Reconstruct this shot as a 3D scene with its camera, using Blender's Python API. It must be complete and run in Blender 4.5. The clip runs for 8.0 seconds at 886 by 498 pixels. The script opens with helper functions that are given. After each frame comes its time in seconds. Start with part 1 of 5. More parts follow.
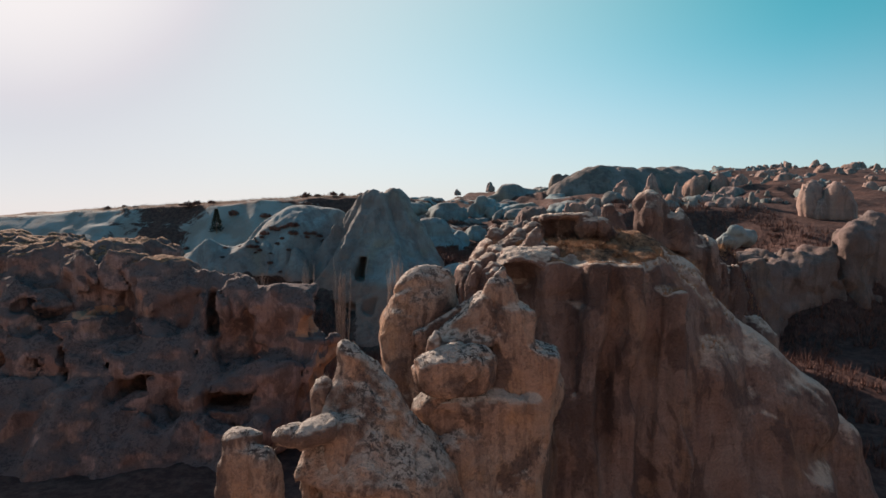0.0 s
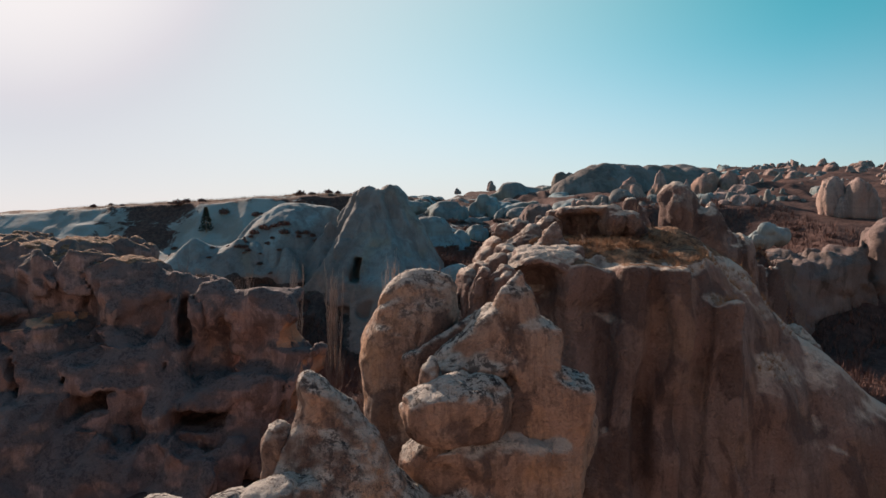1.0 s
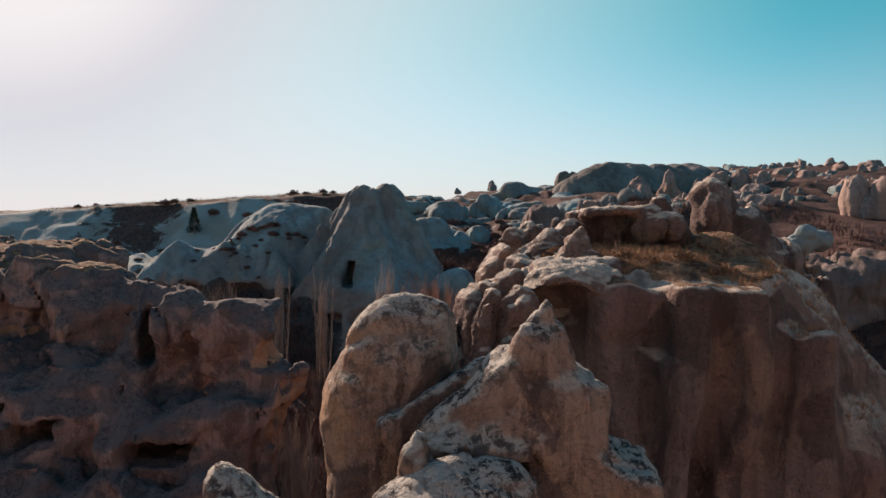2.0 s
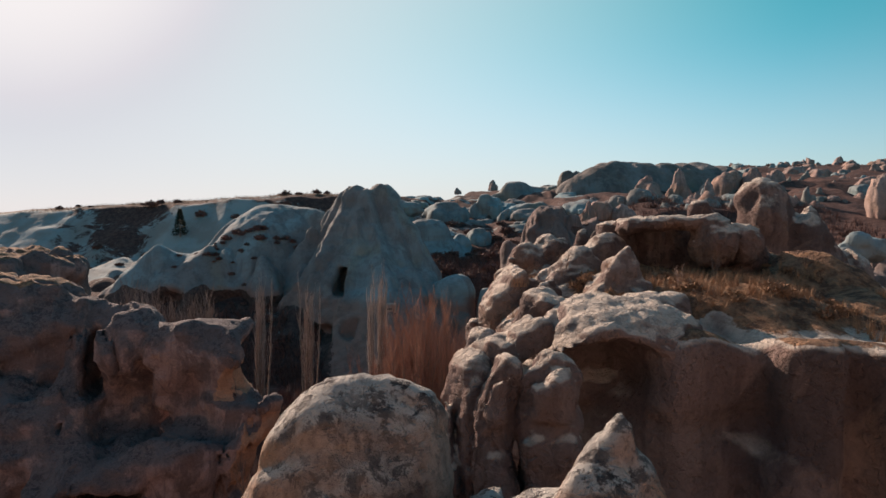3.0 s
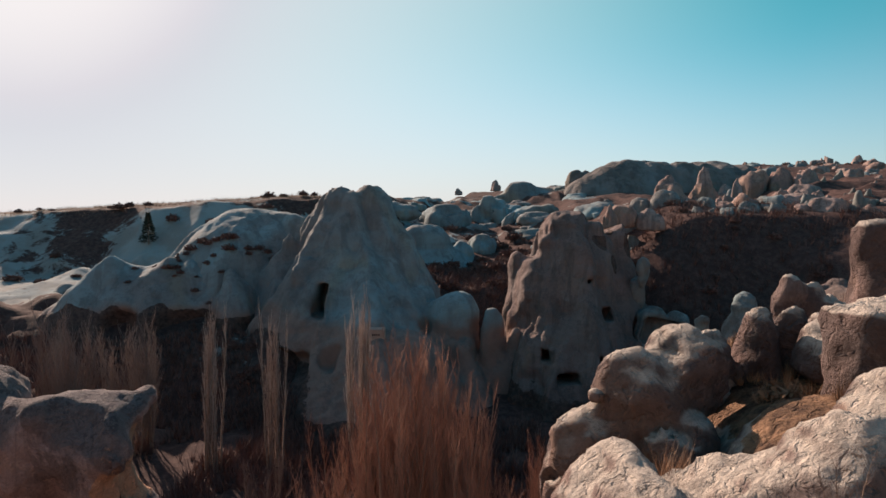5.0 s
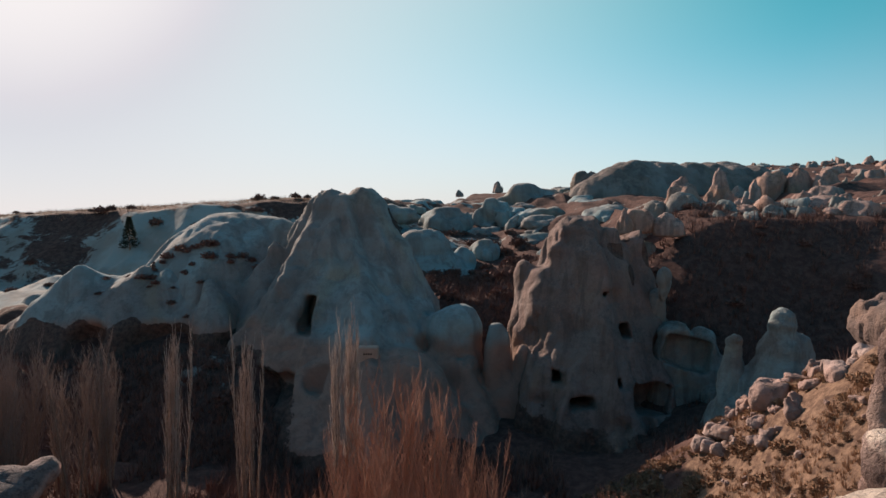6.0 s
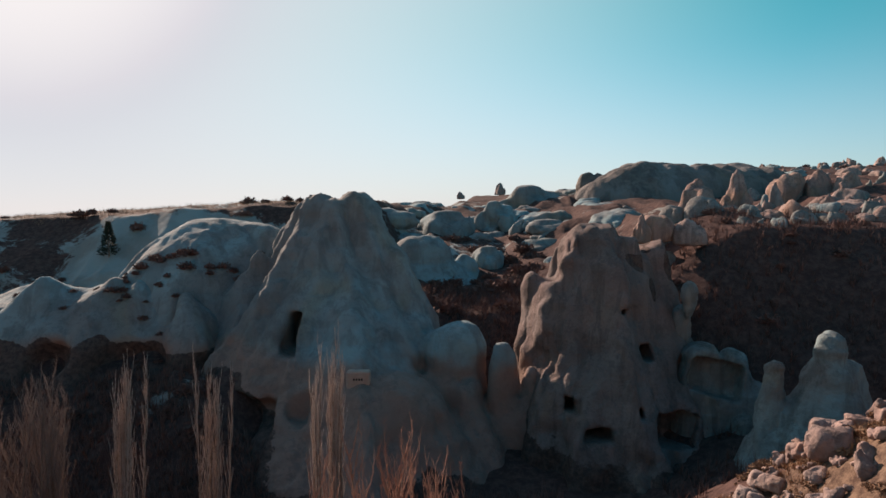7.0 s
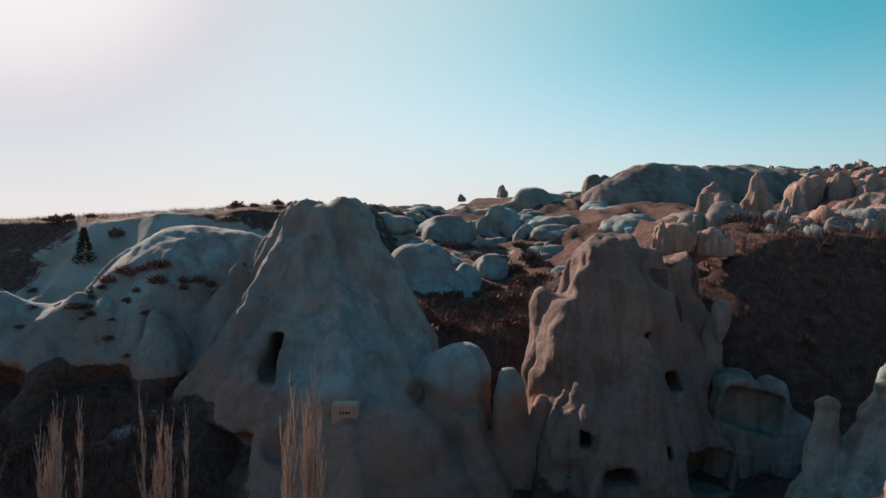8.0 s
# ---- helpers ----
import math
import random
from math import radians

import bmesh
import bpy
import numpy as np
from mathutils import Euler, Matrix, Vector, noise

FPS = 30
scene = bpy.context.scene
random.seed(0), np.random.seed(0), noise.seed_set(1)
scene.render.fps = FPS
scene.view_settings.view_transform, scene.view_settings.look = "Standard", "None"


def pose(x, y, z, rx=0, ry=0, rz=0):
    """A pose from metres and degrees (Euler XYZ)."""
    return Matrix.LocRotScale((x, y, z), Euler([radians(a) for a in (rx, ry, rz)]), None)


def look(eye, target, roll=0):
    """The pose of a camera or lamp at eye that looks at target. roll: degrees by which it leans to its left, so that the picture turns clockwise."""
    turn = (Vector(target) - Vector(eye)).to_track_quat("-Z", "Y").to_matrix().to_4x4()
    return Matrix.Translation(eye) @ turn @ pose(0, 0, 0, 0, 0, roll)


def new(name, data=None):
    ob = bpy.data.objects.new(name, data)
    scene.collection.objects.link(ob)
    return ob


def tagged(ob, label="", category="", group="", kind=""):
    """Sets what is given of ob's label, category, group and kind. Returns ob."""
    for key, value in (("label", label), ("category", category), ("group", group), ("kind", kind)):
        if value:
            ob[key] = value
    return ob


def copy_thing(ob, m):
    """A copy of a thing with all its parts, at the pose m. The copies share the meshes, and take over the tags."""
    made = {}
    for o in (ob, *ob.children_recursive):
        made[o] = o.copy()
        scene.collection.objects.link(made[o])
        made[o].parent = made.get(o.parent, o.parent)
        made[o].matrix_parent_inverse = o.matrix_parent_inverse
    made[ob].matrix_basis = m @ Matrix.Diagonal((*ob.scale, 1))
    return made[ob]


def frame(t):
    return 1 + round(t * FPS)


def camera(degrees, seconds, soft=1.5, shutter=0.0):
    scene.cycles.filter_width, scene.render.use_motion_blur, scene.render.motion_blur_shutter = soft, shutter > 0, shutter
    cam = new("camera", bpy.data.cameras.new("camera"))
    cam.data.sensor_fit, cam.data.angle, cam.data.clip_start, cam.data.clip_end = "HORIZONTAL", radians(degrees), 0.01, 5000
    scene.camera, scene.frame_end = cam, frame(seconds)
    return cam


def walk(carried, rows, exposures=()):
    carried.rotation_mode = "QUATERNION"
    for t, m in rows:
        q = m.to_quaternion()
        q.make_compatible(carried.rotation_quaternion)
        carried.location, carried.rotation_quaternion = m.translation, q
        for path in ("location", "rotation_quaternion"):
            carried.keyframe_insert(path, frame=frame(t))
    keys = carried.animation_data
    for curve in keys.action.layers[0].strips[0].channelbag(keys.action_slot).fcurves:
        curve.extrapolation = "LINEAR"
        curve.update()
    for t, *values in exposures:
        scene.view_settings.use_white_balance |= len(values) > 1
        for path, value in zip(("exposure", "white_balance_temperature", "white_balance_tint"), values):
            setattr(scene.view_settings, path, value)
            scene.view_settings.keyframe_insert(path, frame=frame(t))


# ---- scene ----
cam = camera(70.0, 8.0)
METRES, EYE, TILT, LEAN, TURN = 70.0, 30.0, -3.0, 0.0, 0.0
ROWS = [
    (0.0, 0.0, 0.0, 0.0, -0.0, 0.0, -0.0),
    (0.5, 0.0003, 0.0546, -0.001, -0.01, 0.01, -0.02),
    (1.0, 0.001, 0.116, -0.0007, -0.01, 0.03, -0.03),
    (1.5, 0.0021, 0.1739, 0.0025, -0.0, 0.05, -0.04),
    (3.0, 0.0091, 0.3593, 0.022, 0.03, 0.02, 0.01),
    (3.5, 0.0105, 0.419, 0.0291, 0.05, -0.01, 0.02),
    (4.0, 0.0122, 0.4838, 0.036, 0.04, -0.04, 0.02),
    (4.5, 0.0135, 0.5444, 0.0441, 0.06, -0.05, 0.01),
    (6.0, 0.0175, 0.7385, 0.0672, 0.19, 0.09, 0.04),
    (6.5, 0.0185, 0.799, 0.0758, 0.23, 0.11, 0.02),
    (7.0, 0.0191, 0.8651, 0.0866, 0.27, 0.16, -0.01),
    (7.5, 0.0199, 0.9265, 0.0962, 0.3, 0.17, -0.02),
    (8.0, 0.0212, 0.9928, 0.1069, 0.35, 0.25, -0.04),
]
walk(cam, [(t, pose(0, 0, EYE, TILT, LEAN, TURN) @ pose(METRES * x, METRES * y, METRES * z, 90 + pitch, roll, yaw)) for t, x, y, z, yaw, pitch, roll in ROWS],
     exposures=[(0.0, 0.78, 6650, 19), (8.0, 0.78, 6650, 19)])

# ---- sky and sun ----
SUN_AZ, SUN_EL = -36.0, 25.0          # degrees from +y towards +x, and above the horizon
world = bpy.data.worlds.new("world")
scene.world = world
world.use_nodes = True
wn = world.node_tree
wn.nodes.clear()
sky = wn.nodes.new("ShaderNodeTexSky")
sky.sky_type = "NISHITA"
sky.sun_disc = False
sky.sun_elevation = radians(SUN_EL)
sky.sun_rotation = radians(SUN_AZ)
sky.altitude, sky.air_density, sky.dust_density, sky.ozone_density = 1100, 1.0, 2.5, 1.5
tint = wn.nodes.new("ShaderNodeMix")
tint.data_type, tint.blend_type = "RGBA", "MULTIPLY"
tint.inputs[0].default_value = 1.0
wdir = wn.nodes.new("ShaderNodeTexCoord")
wsep = wn.nodes.new("ShaderNodeSeparateXYZ")
rise = wn.nodes.new("ShaderNodeMapRange")       # paler air along the horizon, teal above
rise.inputs[1].default_value, rise.inputs[2].default_value = 0.0, 0.30
air = wn.nodes.new("ShaderNodeMix")
air.data_type = "RGBA"
air.inputs[6].default_value, air.inputs[7].default_value = (0.80, 0.97, 1.03, 1), (0.24, 1.1, 0.86, 1)
wn.links.new(wdir.outputs["Generated"], wsep.inputs[0])
wn.links.new(wsep.outputs["Z"], rise.inputs[0])
wn.links.new(rise.outputs[0], air.inputs[0])
zenith = wn.nodes.new("ShaderNodeMix")          # deeper blue overhead
zenith.data_type = "RGBA"
zenith.inputs[7].default_value = (0.17, 1.08, 1.12, 1)
high = wn.nodes.new("ShaderNodeMapRange")
high.inputs[1].default_value, high.inputs[2].default_value = 0.34, 0.7
wn.links.new(wsep.outputs["Z"], high.inputs[0])
wn.links.new(high.outputs[0], zenith.inputs[0])
wn.links.new(air.outputs[2], zenith.inputs[6])
wn.links.new(zenith.outputs[2], tint.inputs[7])
SUN_WAY = (math.sin(radians(SUN_AZ)) * math.cos(radians(SUN_EL)), math.cos(radians(SUN_AZ)) * math.cos(radians(SUN_EL)), math.sin(radians(SUN_EL)))


def wlink(kind, value, other=None, operation=""):
    """A world node fed by one or two sockets or numbers."""
    n = wn.nodes.new(kind)
    if operation:
        n.operation = operation
    for s, v in zip(n.inputs, (value, other)):
        if isinstance(v, bpy.types.NodeSocket):
            wn.links.new(v, s)
        elif v is not None:
            s.default_value = v
    return n


def wrange(value, a, b, c=0.0, d=1.0, smooth=False):
    n = wlink("ShaderNodeMapRange", value)
    n.interpolation_type = "SMOOTHSTEP" if smooth else "LINEAR"
    n.inputs[1].default_value, n.inputs[2].default_value, n.inputs[3].default_value, n.inputs[4].default_value = a, b, c, d
    return n.outputs[0]


toward = wlink("ShaderNodeVectorMath", wdir.outputs["Generated"], SUN_WAY, operation="DOT_PRODUCT").outputs["Value"]
haze = wlink("ShaderNodeMath", wrange(toward, 0.46, 0.96), 1.5, operation="POWER").outputs[0]     # pale haze that thickens towards the sun
low = wlink("ShaderNodeMath", wrange(wsep.outputs["Z"], 0.26, -0.02, 0.0, 0.66, True), wrange(toward, -0.1, 0.7), operation="MULTIPLY").outputs[0]      # and along the horizon on that side
clear = wlink("ShaderNodeMath", wlink("ShaderNodeMath", 1.0, haze, operation="SUBTRACT").outputs[0], wlink("ShaderNodeMath", 1.0, low, operation="SUBTRACT").outputs[0], operation="MULTIPLY").outputs[0]
glow = wn.nodes.new("ShaderNodeMix")
glow.data_type = "RGBA"
glow.inputs[6].default_value, glow.inputs[7].default_value = (4.82, 5.08, 5.4, 1), (6.7, 6.8, 6.6, 1)
wn.links.new(wrange(toward, 0.945, 0.995, smooth=True), glow.inputs[0])
veil = wn.nodes.new("ShaderNodeMix")
veil.data_type = "RGBA"
wn.links.new(wlink("ShaderNodeMath", 1.0, clear, operation="SUBTRACT").outputs[0], veil.inputs[0])
wn.links.new(glow.outputs[2], veil.inputs[7])
back = wn.nodes.new("ShaderNodeBackground")
back.inputs[1].default_value = 0.078
wout = wn.nodes.new("ShaderNodeOutputWorld")
wn.links.new(sky.outputs[0], tint.inputs[6])
wn.links.new(tint.outputs[2], veil.inputs[6])
wn.links.new(veil.outputs[2], back.inputs[0])
wn.links.new(back.outputs[0], wout.inputs[0])

lamp = bpy.data.lights.new("sun", "SUN")
lamp.energy, lamp.angle, lamp.color = 5.0, radians(0.55), (1.0, 0.80, 0.62)
sun = new("sun", lamp)
sun.matrix_world = look((0, 0, 100), (-math.sin(radians(SUN_AZ)) * math.cos(radians(SUN_EL)), -math.cos(radians(SUN_AZ)) * math.cos(radians(SUN_EL)), 100 - math.sin(radians(SUN_EL))))


# ---- noise in numpy ----
TABLE = np.random.RandomState(5).rand(4096).astype(np.float32) * 2 - 1


def vnoise(x, y, z, seed=0):
    """Smooth value noise, about -1 to 1, one unit per cell."""
    xi, yi, zi = np.floor(x), np.floor(y), np.floor(z)
    fx, fy, fz = (x - xi).astype(np.float32), (y - yi).astype(np.float32), (z - zi).astype(np.float32)
    fx, fy, fz = (f * f * f * (f * (f * 6 - 15) + 10) for f in (fx, fy, fz))
    xi, yi, zi = xi.astype(np.int64), yi.astype(np.int64), zi.astype(np.int64)

    def at(a, b, c):
        k = (xi + a) * 73856093 ^ (yi + b) * 19349663 ^ (zi + c) * 83492791 ^ (seed * 2654435)
        return TABLE[(k ^ (k >> 13)) & 4095]

    x00 = at(0, 0, 0) * (1 - fx) + at(1, 0, 0) * fx
    x10 = at(0, 1, 0) * (1 - fx) + at(1, 1, 0) * fx
    x01 = at(0, 0, 1) * (1 - fx) + at(1, 0, 1) * fx
    x11 = at(0, 1, 1) * (1 - fx) + at(1, 1, 1) * fx
    return (x00 * (1 - fy) + x10 * fy) * (1 - fz) + (x01 * (1 - fy) + x11 * fy) * fz


def fbm(x, y, z, octaves=3, seed=0, gain=0.5):
    """Layers of noise, each turned, at twice the frequency of the one before."""
    total, amp = 0, 1.0
    for o in range(octaves):
        total = total + amp * vnoise(x, y, z, seed + o * 17)
        x, y, z = (1.62 * x + 1.18 * y + 3.1), (-1.18 * x + 1.55 * y + 0.45 * z + 7.7), (1.95 * z - 0.4 * x + 1.3)
        amp *= gain
    return total


# ---- solids as distance fields, turned into meshes ----
def ell(cx, cy, cz, rx, ry, rz, turn=0, lean=0, facets=0):
    """An ellipsoid; turn about z and lean about its own x, degrees; facets: how many flat faces are struck off it."""
    m = np.array(Euler((radians(lean), 0, radians(turn))).to_matrix())
    rnd = np.random.RandomState(int(abs(cx * 131 + cy * 57 + cz * 17) * 10) % 99991)
    planes = rnd.normal(size=(facets, 3))
    planes /= np.linalg.norm(planes, axis=1, keepdims=True)
    near = 0.70 + 0.22 * rnd.rand(facets)

    def d(x, y, z):
        x, y, z = x - cx, y - cy, z - cz
        a = (m[0][0] * x + m[1][0] * y + m[2][0] * z) / rx
        b = (m[0][1] * x + m[1][1] * y + m[2][1] * z) / ry
        c = (m[0][2] * x + m[1][2] * y + m[2][2] * z) / rz
        k = np.sqrt(a * a + b * b + c * c) - 1
        for n, e in zip(planes, near):
            k = -smin(-k, -(n[0] * a + n[1] * b + n[2] * c - e), 0.08)
        return k * min(rx, ry, rz) * 0.9
    return d


def spire(x0, y0, z0, r0, x1, y1, z1, r1, sx=1.0, sy=1.0, turn=0, power=1.0):
    """A tapered round column from foot to head, stretched sx, sy along its own turned axes."""
    c, s = math.cos(radians(turn)), math.sin(radians(turn))

    def d(x, y, z):
        t = np.clip((z - z0) / (z1 - z0), 0, 1)
        px, py = x - (x0 + (x1 - x0) * t), y - (y0 + (y1 - y0) * t)
        px, py = (c * px + s * py) / sx, (-s * px + c * py) / sy
        pz = np.maximum(z - z1, 0) + np.minimum(z - z0, 0)
        r = r0 + (r1 - r0) * t ** power
        return np.sqrt(px * px + py * py + pz * pz) - r
    return d


def slab(cx, cy, cz, hx, hy, hz, r=0.5, turn=0, lean=0, tip=0):
    """A rounded box; lean about its own x, tip about its own y."""
    m = np.array(Euler((radians(lean), radians(tip), radians(turn))).to_matrix())

    def d(x, y, z):
        x, y, z = x - cx, y - cy, z - cz
        a = np.abs(m[0][0] * x + m[1][0] * y + m[2][0] * z) - (hx - r)
        b = np.abs(m[0][1] * x + m[1][1] * y + m[2][1] * z) - (hy - r)
        c = np.abs(m[0][2] * x + m[1][2] * y + m[2][2] * z) - (hz - r)
        out = np.sqrt(np.maximum(a, 0) ** 2 + np.maximum(b, 0) ** 2 + np.maximum(c, 0) ** 2)
        return out + np.minimum(np.maximum(a, np.maximum(b, c)), 0) - r
    return d


def pyramid(ax, ay, az, sides, flat=0.0, lid=None, soft=0.35):
    """A crag with crisp edges: sides are rows of azimuth (degrees, 0 = +x, -90 = towards -y) and run per metre of fall."""
    def d(x, y, z):
        F = None
        for turn, run in sides:
            c, s = math.cos(radians(turn)), math.sin(radians(turn))
            k = (c * (x - ax) + s * (y - ay) - run * (az - z) - flat) / math.sqrt(1 + run * run)
            F = k if F is None else -smin(-F, -k, soft)
        return F if lid is None else -smin(-F, -(z - lid), 0.8)
    return d


def smin(a, b, k):
    h = np.clip(0.5 + 0.5 * (b - a) / k, 0, 1)
    return b + (a - b) * h - k * h * (1 - h)


def nets(F, origin, step):
    """The zero surface of a sampled field as vertices and quads."""
    S = F < 0
    c = [S[a:S.shape[0] - 1 + a, b:S.shape[1] - 1 + b, e:S.shape[2] - 1 + e] for a in (0, 1) for b in (0, 1) for e in (0, 1)]
    n = sum(q.astype(np.int8) for q in c)
    cells = np.argwhere((n > 0) & (n < 8))
    index = np.full(n.shape, -1, np.int32)
    index[tuple(cells.T)] = np.arange(len(cells))
    total, count = np.zeros((len(cells), 3)), np.zeros((len(cells), 1))
    corners = [(a, b, e) for a in (0, 1) for b in (0, 1) for e in (0, 1)]
    for p in corners:
        for ax in range(3):
            if p[ax]:
                continue
            q = list(p)
            q[ax] = 1
            fa, fb = F[tuple((cells + p).T)], F[tuple((cells + q).T)]
            cross = (fa < 0) != (fb < 0)
            t = np.where(cross, fa / np.where(cross, fa - fb, 1), 0)
            place = np.array(p)[None] + t[:, None] * (np.array(q) - np.array(p))[None]
            total += place * cross[:, None]
            count += cross[:, None]
    verts = np.array(origin) + step * (cells + total / count)
    quads = []
    for ax in range(3):
        u, v = (ax + 1) % 3, (ax + 2) % 3
        lo, hi = [slice(None)] * 3, [slice(None)] * 3
        lo[ax], hi[ax] = slice(0, -1), slice(1, None)
        A, B = S[tuple(lo)], S[tuple(hi)]
        for mask, flip in ((A & ~B, False), (~A & B, True)):
            e = np.argwhere(mask)
            e = e[(e[:, u] > 0) & (e[:, v] > 0) & (e[:, u] < S.shape[u] - 1) & (e[:, v] < S.shape[v] - 1)]
            ring = []
            for du, dv in ((1, 1), (0, 1), (0, 0), (1, 0)):
                w = e.copy()
                w[:, u] -= du
                w[:, v] -= dv
                ring.append(index[tuple(w.T)])
            ring = np.stack(ring, 1)
            quads.append(ring[:, ::-1] if flip else ring)
    return verts, np.concatenate(quads)


def mesh_of(name, verts, faces, material, smooth=True):
    """A mesh from numpy vertices and equal-sided faces."""
    me = bpy.data.meshes.new(name)
    k = faces.shape[1]
    me.vertices.add(len(verts))
    me.vertices.foreach_set("co", np.ascontiguousarray(verts, np.float32).ravel())
    me.loops.add(len(faces) * k)
    me.loops.foreach_set("vertex_index", np.ascontiguousarray(faces, np.int32).ravel())
    me.polygons.add(len(faces))
    me.polygons.foreach_set("loop_start", np.arange(0, len(faces) * k, k, dtype=np.int32))
    me.polygons.foreach_set("loop_total", np.full(len(faces), k, np.int32))
    me.polygons.foreach_set("use_smooth", np.full(len(faces), smooth))
    me.update(calc_edges=True)
    me.validate()
    if material:
        me.materials.append(material)
    return me


def solid(name, shapes, lo, hi, step, material, cuts=(), blend=0.6, warp=0.6, warp_size=4.0, flute=0.0, flute_size=2.0, strata=0.0, rough=0.12, rough_size=1.0, crack=0.0, crack_size=2.5, seed=0, cut_blend=0.15, marks=None, radial=None, ridge=0.0):
    """A rock: shapes joined softly, bent by noise, grooved, with hollows cut out, and a rough skin."""
    ax = [np.arange(a, b + step, step, dtype=np.float32) for a, b in zip(lo, hi)]
    x, y, z = np.meshgrid(*ax, indexing="ij")
    wx, wy, wz = x, y, z
    if warp:
        s = 1 / warp_size
        wx = x + warp * vnoise(x * s, y * s, z * s, seed + 1)
        wy = y + warp * vnoise(x * s, y * s, z * s, seed + 2)
        wz = z + 0.5 * warp * vnoise(x * s, y * s, z * s, seed + 3)
        s *= 2.6
        wx = wx + 0.32 * warp * vnoise(x * s, y * s, z * s, seed + 13)
        wy = wy + 0.32 * warp * vnoise(x * s, y * s, z * s, seed + 14)
    F = None
    for f in shapes:
        d = f(wx, wy, wz).astype(np.float32)
        F = d if F is None else smin(F, d, blend)
    if flute:
        s = 1 / flute_size
        if radial:
            fx, fy, count = radial
            r = np.sqrt((x - fx) ** 2 + (y - fy) ** 2) + 0.5
            gx, gy, gz = (x - fx) / r * count + 0.06 * (wx - x), (y - fy) / r * count + 0.06 * (wy - y), 0.03 * z
            n = np.abs(vnoise(gx, gy, gz, seed + 4))
            deep = flute * np.clip(r / 9, 0.15, 1.3)
            F = F - ridge * np.clip(r / 14, 0.0, 1.2) * np.clip(1 - 2.0 * np.abs(vnoise(gx * 1.3 + 5, gy * 1.3, gz, seed + 54)), 0, 1)
            F = F + deep * np.clip(1 - 2.2 * n, 0, 1) ** 1.2 - 0.5 * deep * n
            F = F + 0.18 * deep * np.clip(1 - 3 * np.abs(vnoise(gx * 2.7, gy * 2.7, gz * 3, seed + 44)), 0, 1)
            n = 1.0
        else:
            n = np.abs(vnoise(wx * s, wy * s, z * s * 0.13, seed + 4))
            F = F - ridge * np.clip(1 - 2.0 * np.abs(vnoise(wx * s * 0.8 + 9, wy * s * 0.8, z * s * 0.12, seed + 54)), 0, 1)
        F = F + flute * np.clip(1 - 2.4 * n, 0, 1) ** 1.3 - 0.4 * flute * n
        s *= 2.3
        F = F + 0.4 * flute * np.clip(1 - 3 * np.abs(vnoise(wx * s, wy * s, z * s * 0.16, seed + 24)), 0, 1)
    if strata:
        F = F + strata * vnoise(x * 0.06, y * 0.06, wz * 1.1, seed + 5)
    if crack:
        s = 1 / crack_size
        F = F + crack * np.clip(1 - 7 * np.abs(vnoise(wx * s, wy * s, wz * s * 0.6, seed + 6)), 0, 1)
    for f in cuts:
        F = -smin(-F, f(wx, wy, wz).astype(np.float32), cut_blend)
    for k in range(3):
        cap = [slice(None)] * 3
        for end in (0, -1):
            cap[k] = end
            F[tuple(cap)] = np.maximum(F[tuple(cap)], step)
    verts, quads = nets(F, lo, step)
    me = mesh_of(name, verts, quads, material)
    if rough:
        n = np.empty(len(me.vertices) * 3, np.float32)
        me.vertices.foreach_get("normal", n)
        n = n.reshape(-1, 3)
        v = verts.astype(np.float32)
        s = 1 / rough_size
        k = fbm(v[:, 0] * s, v[:, 1] * s, v[:, 2] * s, 3, seed + 9, 0.55)
        pits = np.clip(np.abs(vnoise(v[:, 0] * s * 1.7, v[:, 1] * s * 1.7, v[:, 2] * s * 1.7, seed + 30)) * 3, 0, 1) - 1
        v = v + n * (rough * (k + 0.5 * pits))[:, None]
        me.vertices.foreach_set("co", v.ravel())
        me.update()
    for key, f in (marks or {}).items():
        n = np.empty(len(me.vertices) * 3, np.float32)
        me.vertices.foreach_get("normal", n)
        n = n.reshape(-1, 3)
        value = f(verts[:, 0], verts[:, 1], verts[:, 2], n)
        me.attributes.new(key, "FLOAT", "POINT").data.foreach_set("value", np.ascontiguousarray(value, np.float32))
    return me


# ---- materials ----
def nodes_of(name):
    m = bpy.data.materials.new(name)
    m.use_nodes = True
    t = m.node_tree
    return m, t, t.nodes["Principled BSDF"]


def add(t, kind, **values):
    n = t.nodes.new(kind)
    for k, v in values.items():
        n.inputs[k].default_value = v
    return n


def mix(t, fac, a, b, mode="MIX"):
    n = t.nodes.new("ShaderNodeMix")
    n.data_type, n.blend_type = "RGBA", mode
    for s, v in ((n.inputs[0], fac), (n.inputs[6], a), (n.inputs[7], b)):
        if isinstance(v, bpy.types.NodeSocket):
            t.links.new(v, s)
        else:
            s.default_value = v if not isinstance(v, tuple) else (*v, 1)[:4]
    return n.outputs[2]


def noise_tex(t, vector, scale, detail=4, rough=0.6, distort=0.0):
    n = add(t, "ShaderNodeTexNoise", Scale=scale, Detail=detail, Roughness=rough, Distortion=distort)
    t.links.new(vector, n.inputs["Vector"])
    return n.outputs[0]


def ramp(t, value, a, b, smooth=True):
    n = t.nodes.new("ShaderNodeMapRange")
    n.interpolation_type = "SMOOTHSTEP" if smooth else "LINEAR"
    n.inputs[1].default_value, n.inputs[2].default_value = a, b
    t.links.new(value, n.inputs[0])
    return n.outputs[0]


